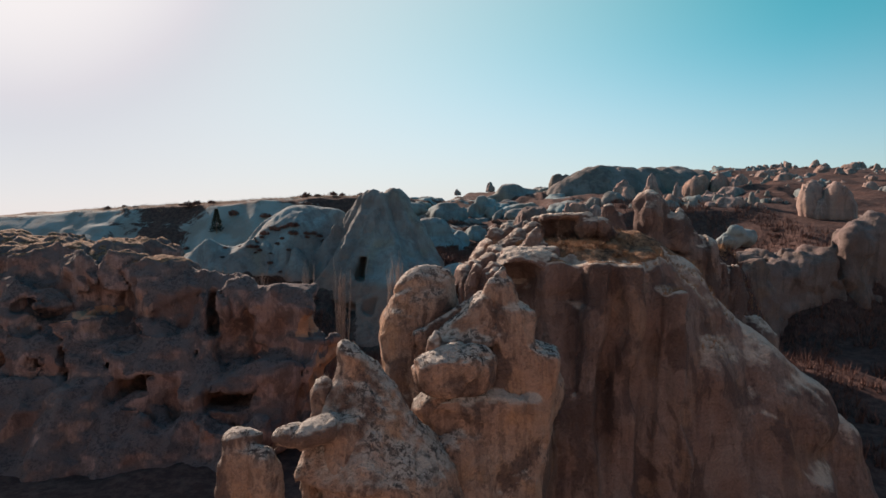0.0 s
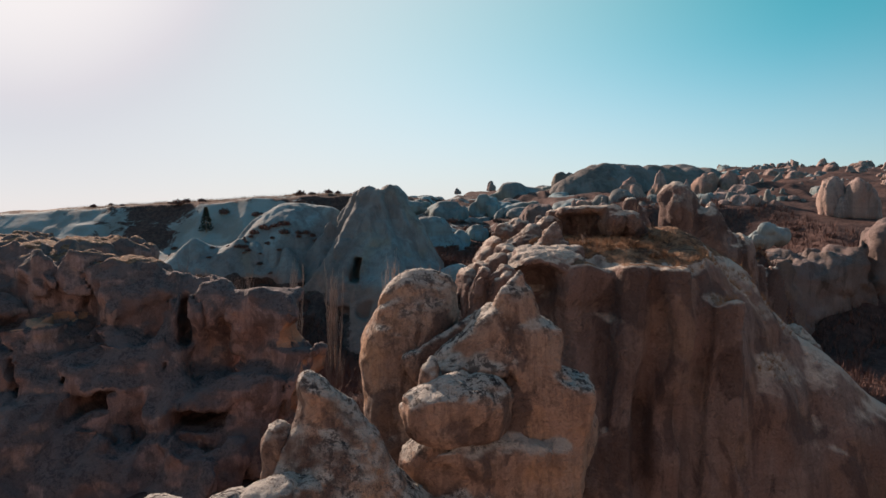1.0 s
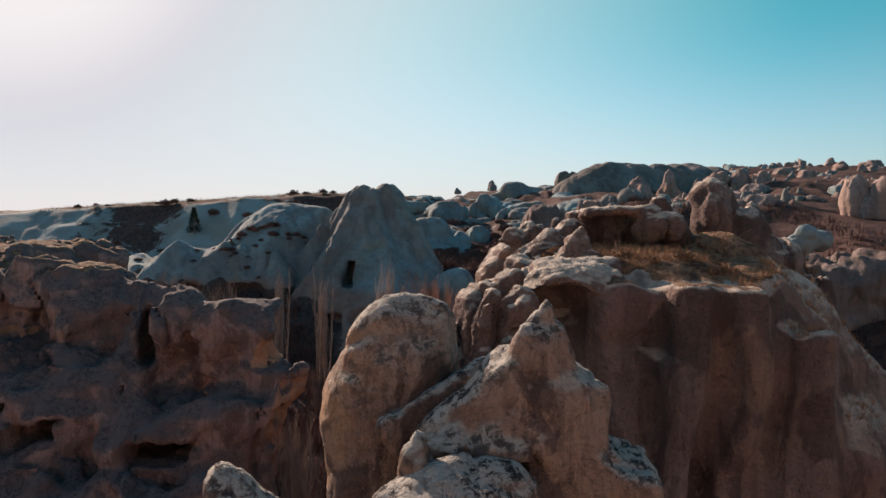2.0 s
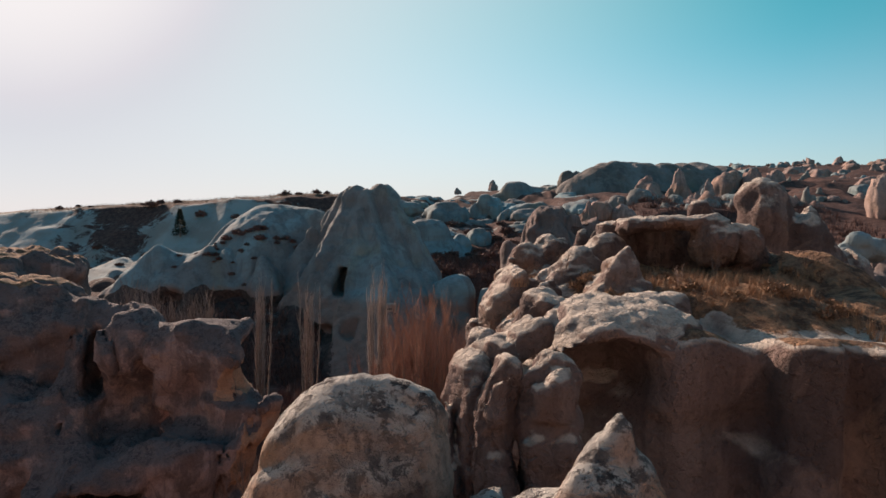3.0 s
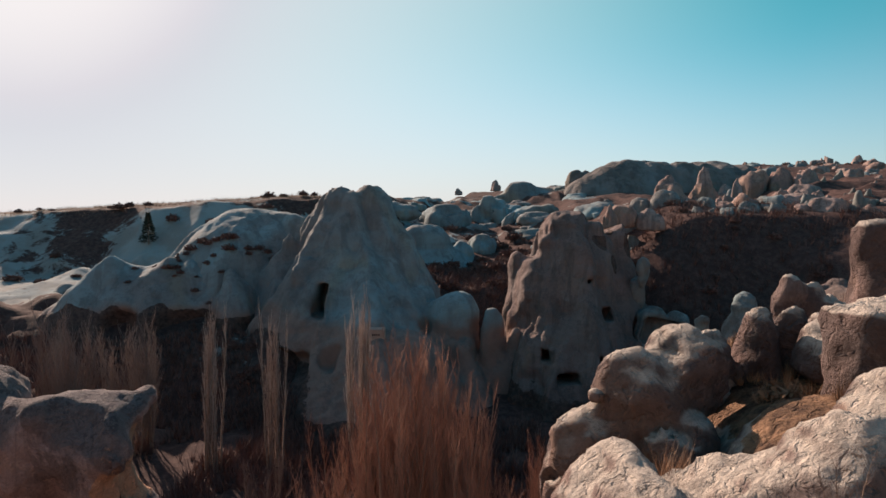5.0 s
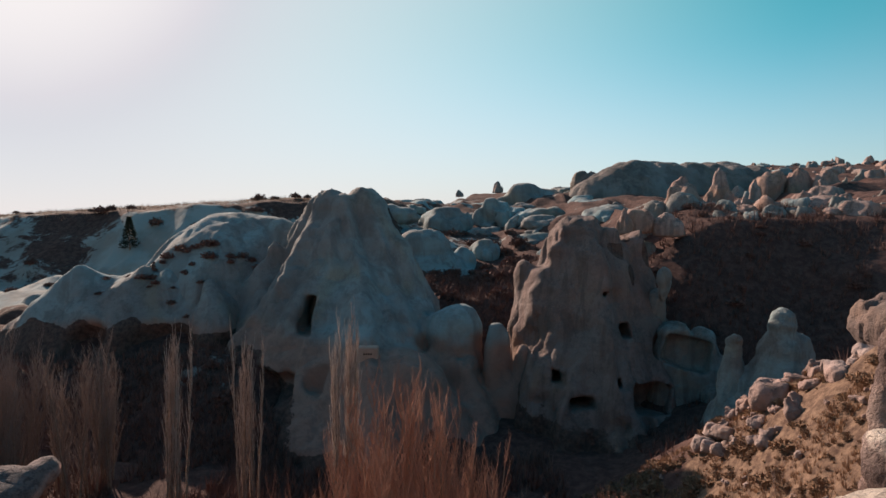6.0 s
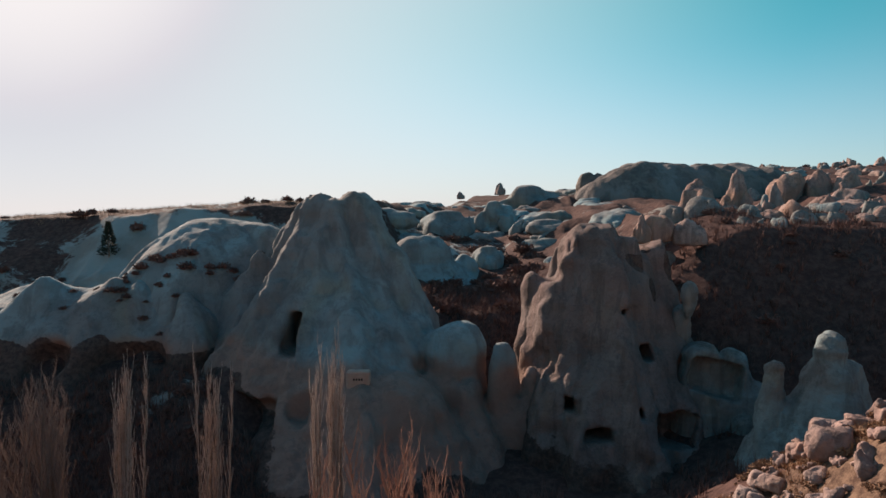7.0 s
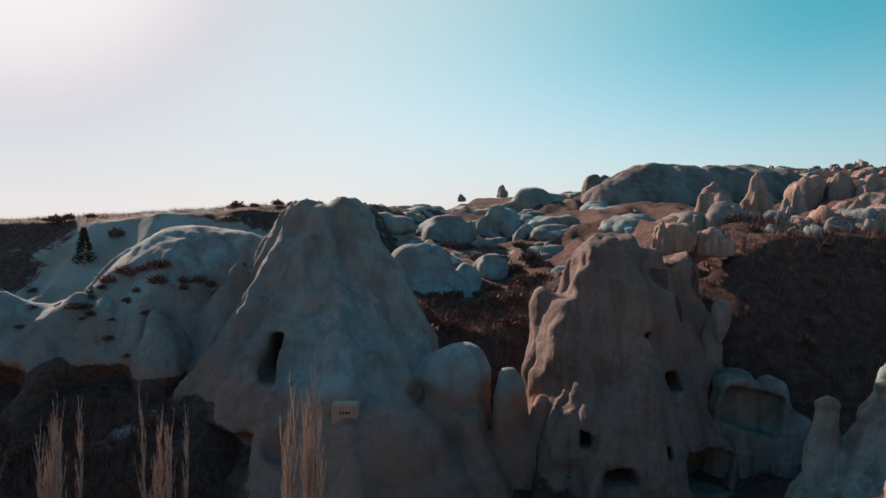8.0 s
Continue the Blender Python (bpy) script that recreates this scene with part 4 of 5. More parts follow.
# ---- the pale cone, its terrace and the cave rock ----
CONE = [
    pyramid(-15, 154, 36.2, ((-62, 0.52), (-112, 0.60), (-158, 0.48), (-14, 0.54), (32, 0.5), (90, 0.6), (150, 0.5)), 4.0, 35.4, 0.6),
    ell(-17.4, 152.8, 32.4, 3.6, 3.4, 2.9, 0, 0, 5), ell(-11.9, 152.6, 32.4, 2.9, 2.8, 2.9, 0, 0, 5),
    pyramid(-12.2, 149.2, 30.6, ((-84, 1.12), (-40, 0.84), (-122, 0.78), (0, 0.62), (180, 0.60), (90, 0.5)), 0.4, None, 1.3),
    pyramid(-15.6, 148.0, 27.0, ((-95, 0.85), (-50, 0.7), (-140, 0.62), (0, 0.6), (180, 0.5), (90, 0.5)), 0.3, None, 0.8),
    pyramid(-19.0, 142.4, 22.0, ((-82, 0.42), (-145, 0.85), (180, 1.15), (-25, 0.42), (0, 0.5), (90, 0.6)), 0.4, None, 0.7),
    pyramid(-26, 151.5, 26.6, ((-80, 0.7), (-140, 0.66), (180, 0.6), (0, 0.5), (90, 0.5)), 0.3, None, 0.8),
    pyramid(-7.4, 150.5, 28.4, ((-30, 0.58), (-80, 0.72), (25, 0.55), (180, 0.6), (90, 0.6)), 0.3, None, 0.6),
    pyramid(-4.2, 146.5, 20.5, ((-60, 0.55), (-110, 0.6), (0, 0.55), (180, 0.7), (90, 0.6)), 0.6, None, 1.2),
    spire(1.4, 144, 0, 9.0, 1.6, 143.4, 14.6, 3.6, 1.0, 0.9), spire(8.6, 141, 0, 5.4, 8.5, 140.4, 14.8, 1.1), spire(12.0, 140.5, 0, 4.8, 12.2, 140, 12.6, 1.1), spire(4.8, 139, 0, 7, 4.6, 140, 10.5, 2.2),
    spire(-4.5, 134, 0, 9.0, -4.5, 134.5, 9.0, 5.6, 1.1, 1.0),
]
ROOMS = [slab(-17.8, 140.0, 18.2, 1.1, 6.0, 2.5, 0.5, tip=6), ell(-24.5, 134.5, 9.0, 4.6, 4.5, 3.0), ell(-20.0, 131.5, 9.6, 2.2, 5, 2.4), slab(-15.4, 128, 11.0, 0.95, 5.5, 2.0, 0.7, tip=8), ell(-8.6, 121.0, 8.6, 2.0, 4.0, 2.4), slab(-2.3, 119.5, 8.3, 0.5, 4.0, 0.5, 0.1), slab(-3.4, 119.5, 11.6, 0.55, 4.0, 0.6, 0.1), ell(11.2, 136.5, 11.0, 0.8, 2.5, 2.4)]


def clumps(level, thick):
    """Scrub that covers a rock below a wavy level, and in patches where it is not too steep."""
    def at(x, y, z, n):
        wave = z + 4 * vnoise(x * 0.12, y * 0.12, z * 0.1, 81) + 1.5 * vnoise(x * 0.4, y * 0.4, z * 0.3, 82)
        patch = vnoise(x * 0.16 + 4, y * 0.16, z * 0.2, 83) + 0.4 * vnoise(x * 0.5, y * 0.5, z * 0.5, 84)
        return np.maximum(1 - sstep(level - 1.5, level + 1.5, wave), thick * sstep(0.28, 0.55, patch) * sstep(0.1, 0.45, n[:, 2]) * (1 - sstep(0.72, 0.88, n[:, 2])))
    return at


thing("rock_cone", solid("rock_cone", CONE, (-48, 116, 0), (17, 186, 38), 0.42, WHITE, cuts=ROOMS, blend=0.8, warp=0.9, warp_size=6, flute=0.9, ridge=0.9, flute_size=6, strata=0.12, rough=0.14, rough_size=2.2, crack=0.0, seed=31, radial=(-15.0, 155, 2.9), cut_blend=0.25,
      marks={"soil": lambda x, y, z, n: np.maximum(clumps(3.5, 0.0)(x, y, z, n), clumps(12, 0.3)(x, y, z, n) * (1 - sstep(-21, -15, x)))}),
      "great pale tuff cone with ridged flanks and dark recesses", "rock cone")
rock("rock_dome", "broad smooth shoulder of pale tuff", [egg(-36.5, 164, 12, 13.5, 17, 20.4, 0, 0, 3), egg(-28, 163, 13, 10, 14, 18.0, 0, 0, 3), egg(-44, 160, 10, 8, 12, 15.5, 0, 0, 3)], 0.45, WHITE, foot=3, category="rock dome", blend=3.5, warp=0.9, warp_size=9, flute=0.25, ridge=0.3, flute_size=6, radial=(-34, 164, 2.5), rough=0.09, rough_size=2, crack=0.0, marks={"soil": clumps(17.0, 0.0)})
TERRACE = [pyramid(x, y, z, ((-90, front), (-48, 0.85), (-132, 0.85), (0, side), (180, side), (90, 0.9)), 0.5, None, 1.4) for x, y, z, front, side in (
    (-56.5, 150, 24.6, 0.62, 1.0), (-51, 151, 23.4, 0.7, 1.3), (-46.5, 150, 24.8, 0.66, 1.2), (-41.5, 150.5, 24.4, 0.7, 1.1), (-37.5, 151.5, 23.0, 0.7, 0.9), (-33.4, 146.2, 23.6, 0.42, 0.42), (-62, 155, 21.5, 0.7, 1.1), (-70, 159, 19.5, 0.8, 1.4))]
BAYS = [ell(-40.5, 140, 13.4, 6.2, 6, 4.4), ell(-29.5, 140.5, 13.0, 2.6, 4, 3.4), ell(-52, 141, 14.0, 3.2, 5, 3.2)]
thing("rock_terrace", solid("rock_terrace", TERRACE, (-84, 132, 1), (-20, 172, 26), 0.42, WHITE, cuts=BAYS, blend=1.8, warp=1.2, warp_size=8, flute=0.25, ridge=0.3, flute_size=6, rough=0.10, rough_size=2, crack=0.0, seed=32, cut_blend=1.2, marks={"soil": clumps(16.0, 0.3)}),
      "scalloped terrace of pale tuff with dark scrub at its foot", "rock ridge")
CAVE_ROCK = [
    pyramid(21.2, 144, 33.2, ((-90, 0.58), (-55, 0.44), (-128, 0.34), (0, 0.36), (180, 0.24), (90, 0.6)), 3.2, 31.0, 0.7),
    pyramid(27.2, 143.4, 30.6, ((-80, 0.40), (-30, 0.30), (0, 0.22), (180, 0.4), (90, 0.6)), 1.8, 29.4, 0.6),
    slab(14.8, 143.4, 12.2, 2.4, 4.2, 12.8, 0.8, turn=14, tip=3), slab(18.0, 141.0, 13, 2.0, 3.0, 15.2, 0.9, turn=-20, lean=-6), ell(20.4, 142.6, 30.0, 3.4, 2.8, 2.1, 0, 0, 6), ell(24.6, 142.6, 29.6, 2.4, 2.4, 1.7, 0, 0, 6),
]
DOORS = [slab(24.7, 133, 17.0, 0.8, 5.2, 1.05, 0.35), slab(16.4, 135, 10.9, 0.75, 4.8, 0.8, 0.1), slab(18.8, 132, 8.4, 1.4, 4.5, 0.7, 0.2), slab(22.1, 133, 21.8, 0.3, 6, 0.45, 0.1), slab(23.4, 131, 11, 0.5, 2.6, 0.55, 0.1), slab(27.6, 131.5, 8.6, 2.6, 4.5, 1.7, 0.6, tip=8), slab(32.0, 132, 14.4, 2.4, 6, 2.1, 0.6, tip=10)]
thing("cave_rock", solid("cave_rock", CAVE_ROCK, (4, 122, 1), (42, 166, 34), 0.3, PINK, cuts=DOORS, blend=0.8, warp=0.9, warp_size=5, flute=0.6, ridge=0.6, flute_size=4.2, rough=0.10, rough_size=1.6, crack=0.12, crack_size=5, seed=33, cut_blend=0.08, marks={"soil": lambda x, y, z, n: np.maximum(clumps(7.0, 0.0)(x, y, z, n), sstep(23.2, 24.6, x + 0.15 * (z - 26)) * sstep(18, 20.5, z) * sstep(-0.12, 0.1, vnoise(x * 0.6, y * 0.4, z * 0.3, 88)))}),
      "pinkish tuff tower with rock-cut doorway and windows", "cave dwelling")
rock("rock_chip", "pale leaning slab split from the cave rock", [horn(30.2, 140.5, 14, 2.0, 30.5, 138.8, 21, 1.2), egg(30.8, 137.2, 23.0, 1.2, 1.1, 2.4, 20, 0, 14)], 0.25, GREY, foot=13, category="rock slab")
rock("rock_fin", "curved pale fin of tuff beside an alcove", [horn(31.8, 137.5, 2, 5, 32.0, 136.2, 15.8, 2.3), horn(35.4, 137, 2, 4.6, 35.6, 136, 15.2, 2.0), horn(38.0, 136, 2, 4, 38.0, 135.2, 11.6, 1.8), horn(36.2, 133.5, 2, 3.2, 36.2, 133.2, 8.4, 1.6)], 0.25, GREY, foot=1.5, category="rock fin", blend=0.7, cuts=[slab(33.2, 131.5, 14.0, 3.0, 4.6, 2.1, 0.8, tip=14)], cut_blend=0.3, flute=0.2, flute_size=3)
rock("hoodoo", "pale cone with a dark capstone", [horn(39.3, 124, 3, 9.5, 39.3, 123, 16.5, 2.6), horn(37.5, 121.5, 5, 4.5, 38.4, 122.4, 17, 1.2), horn(42, 122.5, 5, 4.5, 41.0, 122.8, 17.5, 1.4), egg(39.2, 122.6, 20.0, 1.75, 1.6, 0.8), egg(39.1, 122.6, 20.8, 1.25, 1.3, 1.1), horn(39.2, 122.8, 14, 2.6, 39.2, 122.6, 19.2, 1.4), horn(35.8, 125, 3, 6.5, 35.6, 124.2, 12.5, 2.2)], 0.25, GREY, foot=3, category="hoodoo", blend=0.5)
rock("hoodoo", "small pale knob with a flat cap", [horn(34.4, 124.5, 8, 2.4, 34.3, 124, 16.6, 1.0), egg(34.3, 124, 17.8, 1.0, 1.0, 0.75)], 0.2, GREY, foot=4, category="hoodoo", blend=0.2)

# ---- rocks that repeat: domes, fangs, loaves and clusters ----
def unit_rock(kind, seed, material):
    """A rock about one metre in half-width and one high, foot at z = -0.4."""
    rnd = random.Random(seed)
    if kind == "dome":
        shapes = [ell(0, 0, 0, 0.95, 0.8, 0.95, seed * 7, 0, 7), ell(rnd.uniform(0.3, 0.5), rnd.uniform(-0.4, -0.2), -0.15, 0.55, 0.5, 0.7, seed, 0, 6), ell(rnd.uniform(-0.6, -0.3), -0.2, -0.2, 0.5, 0.5, 0.55)]
    elif kind == "fang":
        shapes = [spire(0, 0, -0.5, 0.85, rnd.uniform(-0.1, 0.1), 0, 0.66, 0.22), ell(0, 0, 0.1, 0.6, 0.55, 0.85, seed, 0, 8), ell(0.42, -0.15, -0.15, 0.45, 0.45, 0.6, seed, 0, 7), ell(-0.4, 0.1, -0.1, 0.45, 0.45, 0.6, 0, 0, 7)]
    elif kind == "loaf":
        shapes = [slab(0, 0, 0, 0.95, 0.7, 0.8, 0.45, turn=rnd.uniform(-20, 20), tip=rnd.uniform(-12, 12)), ell(0.5, -0.2, 0.3, 0.45, 0.5, 0.5)]
    else:
        shapes = [ell(rnd.uniform(-0.6, 0.6), rnd.uniform(-0.5, 0.5), rnd.uniform(-0.3, 0.2), rnd.uniform(0.3, 0.5), rnd.uniform(0.3, 0.5), rnd.uniform(0.4, 0.75), rnd.uniform(0, 90), 0, 6) for _ in range(6)]
    return solid(kind, shapes, (-1.5, -1.4, -0.55), (1.5, 1.4, 1.4), 0.125, material, blend=0.12, warp=0.22, warp_size=0.8, flute=0.10, flute_size=0.5, rough=0.03, rough_size=0.35, crack=0.06, crack_size=0.7, seed=seed)


KINDS = ("dome", "fang", "loaf", "cluster")
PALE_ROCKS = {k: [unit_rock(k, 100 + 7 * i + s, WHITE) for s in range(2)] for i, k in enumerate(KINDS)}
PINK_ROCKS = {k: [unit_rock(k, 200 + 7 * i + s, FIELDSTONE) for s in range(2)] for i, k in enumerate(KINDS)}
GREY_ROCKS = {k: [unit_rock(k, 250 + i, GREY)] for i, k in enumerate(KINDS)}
LABELS = {"dome": "rounded dome of eroded tuff", "fang": "pointed cone of eroded tuff", "loaf": "loaf-shaped rock of weathered tuff", "cluster": "cluster of small rounded tuff knobs"}
PLACE = random.Random(4)


def stand_rock(store, kind, x, y, top, r, tall, colour, group, deep=0.0):
    """A rock whose top is at the given height, sunk into the ground below."""
    me = PLACE.choice(store[kind])
    z = top - tall * 0.95
    ob = new(kind + "_rock", me)
    m = pose(x, y, z, 0, 0, PLACE.uniform(-40, 40) if deep == 0 else PLACE.uniform(0, 360))
    ob.matrix_world = m @ Matrix.Diagonal((r, r * PLACE.uniform(0.85, 1.15), tall, 1))
    return tagged(ob, colour + " " + LABELS[kind], "rock", group)


def gh(x, y):
    return float(ground_height(np.array([float(x)]), np.array([float(y)]))[0])


DOMES = "pale domes on the far slope"
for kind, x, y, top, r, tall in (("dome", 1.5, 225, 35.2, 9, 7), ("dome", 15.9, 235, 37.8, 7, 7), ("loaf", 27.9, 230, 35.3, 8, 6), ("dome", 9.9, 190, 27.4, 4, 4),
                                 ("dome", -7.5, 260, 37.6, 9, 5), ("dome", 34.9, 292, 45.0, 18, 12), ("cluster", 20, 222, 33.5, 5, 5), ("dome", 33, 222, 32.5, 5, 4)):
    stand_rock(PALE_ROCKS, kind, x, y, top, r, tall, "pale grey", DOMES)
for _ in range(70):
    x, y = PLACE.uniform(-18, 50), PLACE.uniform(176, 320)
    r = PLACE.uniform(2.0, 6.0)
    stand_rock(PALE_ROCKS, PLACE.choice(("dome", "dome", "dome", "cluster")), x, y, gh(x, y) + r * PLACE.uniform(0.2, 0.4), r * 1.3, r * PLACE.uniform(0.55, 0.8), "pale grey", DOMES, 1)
rock("rock_dome", "smooth pale slope of tuff beside the cone", [horn(0, 184, 8, 26, -3, 182, 24.5, 5.0, 1.1, 0.7), horn(6, 186, 8, 20, 5, 184, 22.5, 3.0, 1.1, 0.7)], 0.5, WHITE, foot=6, category="rock dome", blend=1.5, warp=1.2, warp_size=8, flute=0.4, ridge=0.6, flute_size=6, rough=0.2, rough_size=2.5, crack=0.0)
FIELD = "rocks of the right-hand rock field"
for kind, x, y, top, r, tall in (("fang", 58.5, 205, 42.6, 8.0, 10), ("fang", 67.6, 205, 43.8, 4.6, 10), ("loaf", 61.6, 200, 36.0, 6, 5), ("dome", 62.4, 171, 36.9, 5.5, 8), ("loaf", 70, 172, 36.0, 6, 6), ("loaf", 91.6, 230, 45, 4.5, 7), ("dome", 100.8, 230, 46.4, 5, 9),
                                 ("dome", 106, 226, 45.6, 5, 8), ("dome", 87.5, 150, 39.2, 3.6, 7), ("dome", 91, 146, 38.8, 4.6, 7), ("fang", 75, 203, 41.5, 3, 8), ("cluster", 66, 190, 37, 4, 5), ("cluster", 82, 190, 38.5, 5, 6), ("loaf", 33, 157, 33.6, 2.6, 3), ("fang", 30.5, 155, 33.4, 1.6, 3), ("dome", 38, 156, 33.0, 2.6, 3)):
    stand_rock(PINK_ROCKS, kind, x, y, top, r, tall, "warm pinkish", FIELD)
for kind, x, y, top, r, tall in (("dome", 36.3, 165, 31.6, 3.8, 4), ("cluster", 36, 158, 25.8, 2.6, 4), ("dome", 46.6, 170, 32.6, 4.4, 5), ("cluster", 54.4, 170, 31, 3.6, 4), ("loaf", 69, 175, 34.6, 5, 5), ("cluster", 66, 164, 29.8, 4, 5), ("cluster", 49, 160, 27.5, 2.6, 3), ("dome", 59, 163, 31, 3.4, 4), ("dome", 42, 172, 35.0, 3.5, 4), ("cluster", 74, 168, 33, 4, 5)):
    stand_rock(GREY_ROCKS, kind, x, y, max(top, gh(x, y) + 0.5 * tall), r, tall, "grey", FIELD)
for _ in range(34):
    x, y = PLACE.uniform(38, 92), PLACE.uniform(158, 180)
    r = PLACE.uniform(0.9, 2.6)
    stand_rock(GREY_ROCKS if PLACE.random() < 0.6 else PINK_ROCKS, PLACE.choice(KINDS), x, y, gh(x, y) + r * PLACE.uniform(0.3, 0.9), r, r * PLACE.uniform(0.8, 1.3), "weathered", FIELD, 1)
for _ in range(150):
    y = PLACE.uniform(160, 420)
    x = y * PLACE.uniform(0.33, 0.80)
    if x < 48 + 0.1 * (y - 160):
        continue
    r = PLACE.uniform(1.2, 4.2) * (0.7 + y / 500)
    stand_rock(PINK_ROCKS if PLACE.random() < 0.7 else PALE_ROCKS, PLACE.choice(KINDS), x, y, gh(x, y) + r * PLACE.uniform(0.35, 0.95), r, r * PLACE.uniform(0.8, 1.4), "buff", FIELD, 1)
rock("far_hill", "broad bare hill of grey tuff on the skyline", [egg(68, 280, 36, 16, 14, 17, 0, 0, 0), egg(86, 286, 36, 24, 16, 16, 0, 0, 0), egg(58, 278, 34, 16, 12, 12, 0, 0, 0), egg(104, 296, 38, 26, 18, 15, 0, 0, 0)], 0.8, HILL, category="hill", blend=6, warp=2.5, warp_size=18, flute=0.7, flute_size=9, rough=0.25, rough_size=4, crack=0)
rock("far_hill", "small double knoll on the skyline", [egg(53, 290, 42, 4.5, 4, 7, 0, 0, 2), egg(57, 291, 43, 4, 4, 6, 0, 0, 2)], 0.5, HILL, category="hill", blend=1, warp=1, warp_size=6, rough=0.2, rough_size=2, crack=0)
for x, top, r, tall in ((26.6, 49.6, 3.6, 4.2), (8.0, 45.4, 2.8, 2.6)):
    stand_rock(PINK_ROCKS, "fang", x, 360, top, r, tall, "dark", "small cones on the skyline")
WALL_ROCK = [slab(76, 121, 8, 28, 7, 15, 3, turn=6)]
for x, y, z, s in ((50, 106, 20.5, 3.2), (54.5, 108, 22.5, 3.2), (59, 110, 22, 3.2), (63.5, 112, 23.8, 3.4), (68, 113, 24.8, 3.2), (73, 113, 28.5, 3.8), (78.5, 114, 30.5, 4.2), (85, 115, 30.0, 4.4), (92, 116, 29, 4.6), (100, 117, 28, 5)):
    WALL_ROCK += [spire(x, y + 3, 2, s * 2.1, x, y + 1, z - s * 0.8, s * 0.85), ell(x + 0.5, y + 1, z - s * 0.7, s * 0.85, s, s * 0.75)]
thing("rock_wall", solid("rock_wall", WALL_ROCK, (40, 94, 1), (110, 132, 33), 0.5, PINK, blend=1.2, warp=1.3, warp_size=5, flute=1.1, flute_size=3, rough=0.2, rough_size=1.5, crack=0.25, crack_size=4, seed=61), "shaded wall of tall tuff columns above a gully", "cliff")

# boulders strewn over the sunlit spur
RUBBLE = [unit_rock("loaf", 300 + s, FIELDSTONE) for s in range(3)] + [unit_rock("cluster", 310 + s, FIELDSTONE) for s in range(2)]
for i in range(110):
    x, y = PLACE.uniform(21, 38), PLACE.uniform(84, 115)
    if i < 40:
        x, y = PLACE.uniform(25, 37), PLACE.uniform(101, 112)
    r = PLACE.uniform(0.15, 0.5) if i >= 40 else PLACE.uniform(0.5, 1.8)
    ob = new("boulder", PLACE.choice(RUBBLE))
    ob.matrix_world = pose(x, y, gh(x, y) + 0.25 * r, PLACE.uniform(-15, 15), PLACE.uniform(-15, 15), PLACE.uniform(0, 360)) @ Matrix.Diagonal((r, r * 0.85, r * PLACE.uniform(0.6, 1.0), 1))
    tagged(ob, "loose warm buff tuff boulder lying among dry grass", "boulder", "boulders on the sunlit spur")


# ---- bare trees ----
def tubes(name, segs, material, sides=3):
    """Tapered twigs from rows of x0 y0 z0 x1 y1 z1 r0 r1."""
    s = np.array(segs, np.float32)
    a, b = s[:, :3], s[:, 3:6]
    d = b - a
    d /= np.linalg.norm(d, axis=1, keepdims=True) + 1e-6
    u = np.cross(d, np.where(np.abs(d[:, 2:3]) > 0.9, np.array([[1.0, 0, 0]]), np.array([[0, 0, 1.0]])))
    u /= np.linalg.norm(u, axis=1, keepdims=True) + 1e-6
    w = np.cross(d, u)
    rings = []
    for end, r in ((a, s[:, 6:7]), (b, s[:, 7:8])):
        for k in range(sides):
            t = 2 * math.pi * k / sides
            rings.append(end + r * (math.cos(t) * u + math.sin(t) * w))
    verts = np.stack(rings, 1).reshape(-1, 3)
    base = (np.arange(len(s)) * 2 * sides)[:, None]
    faces = np.concatenate([base + np.array([[k, (k + 1) % sides, sides + (k + 1) % sides, sides + k]]) for k in range(sides)])
    return mesh_of(name, verts, faces, material)


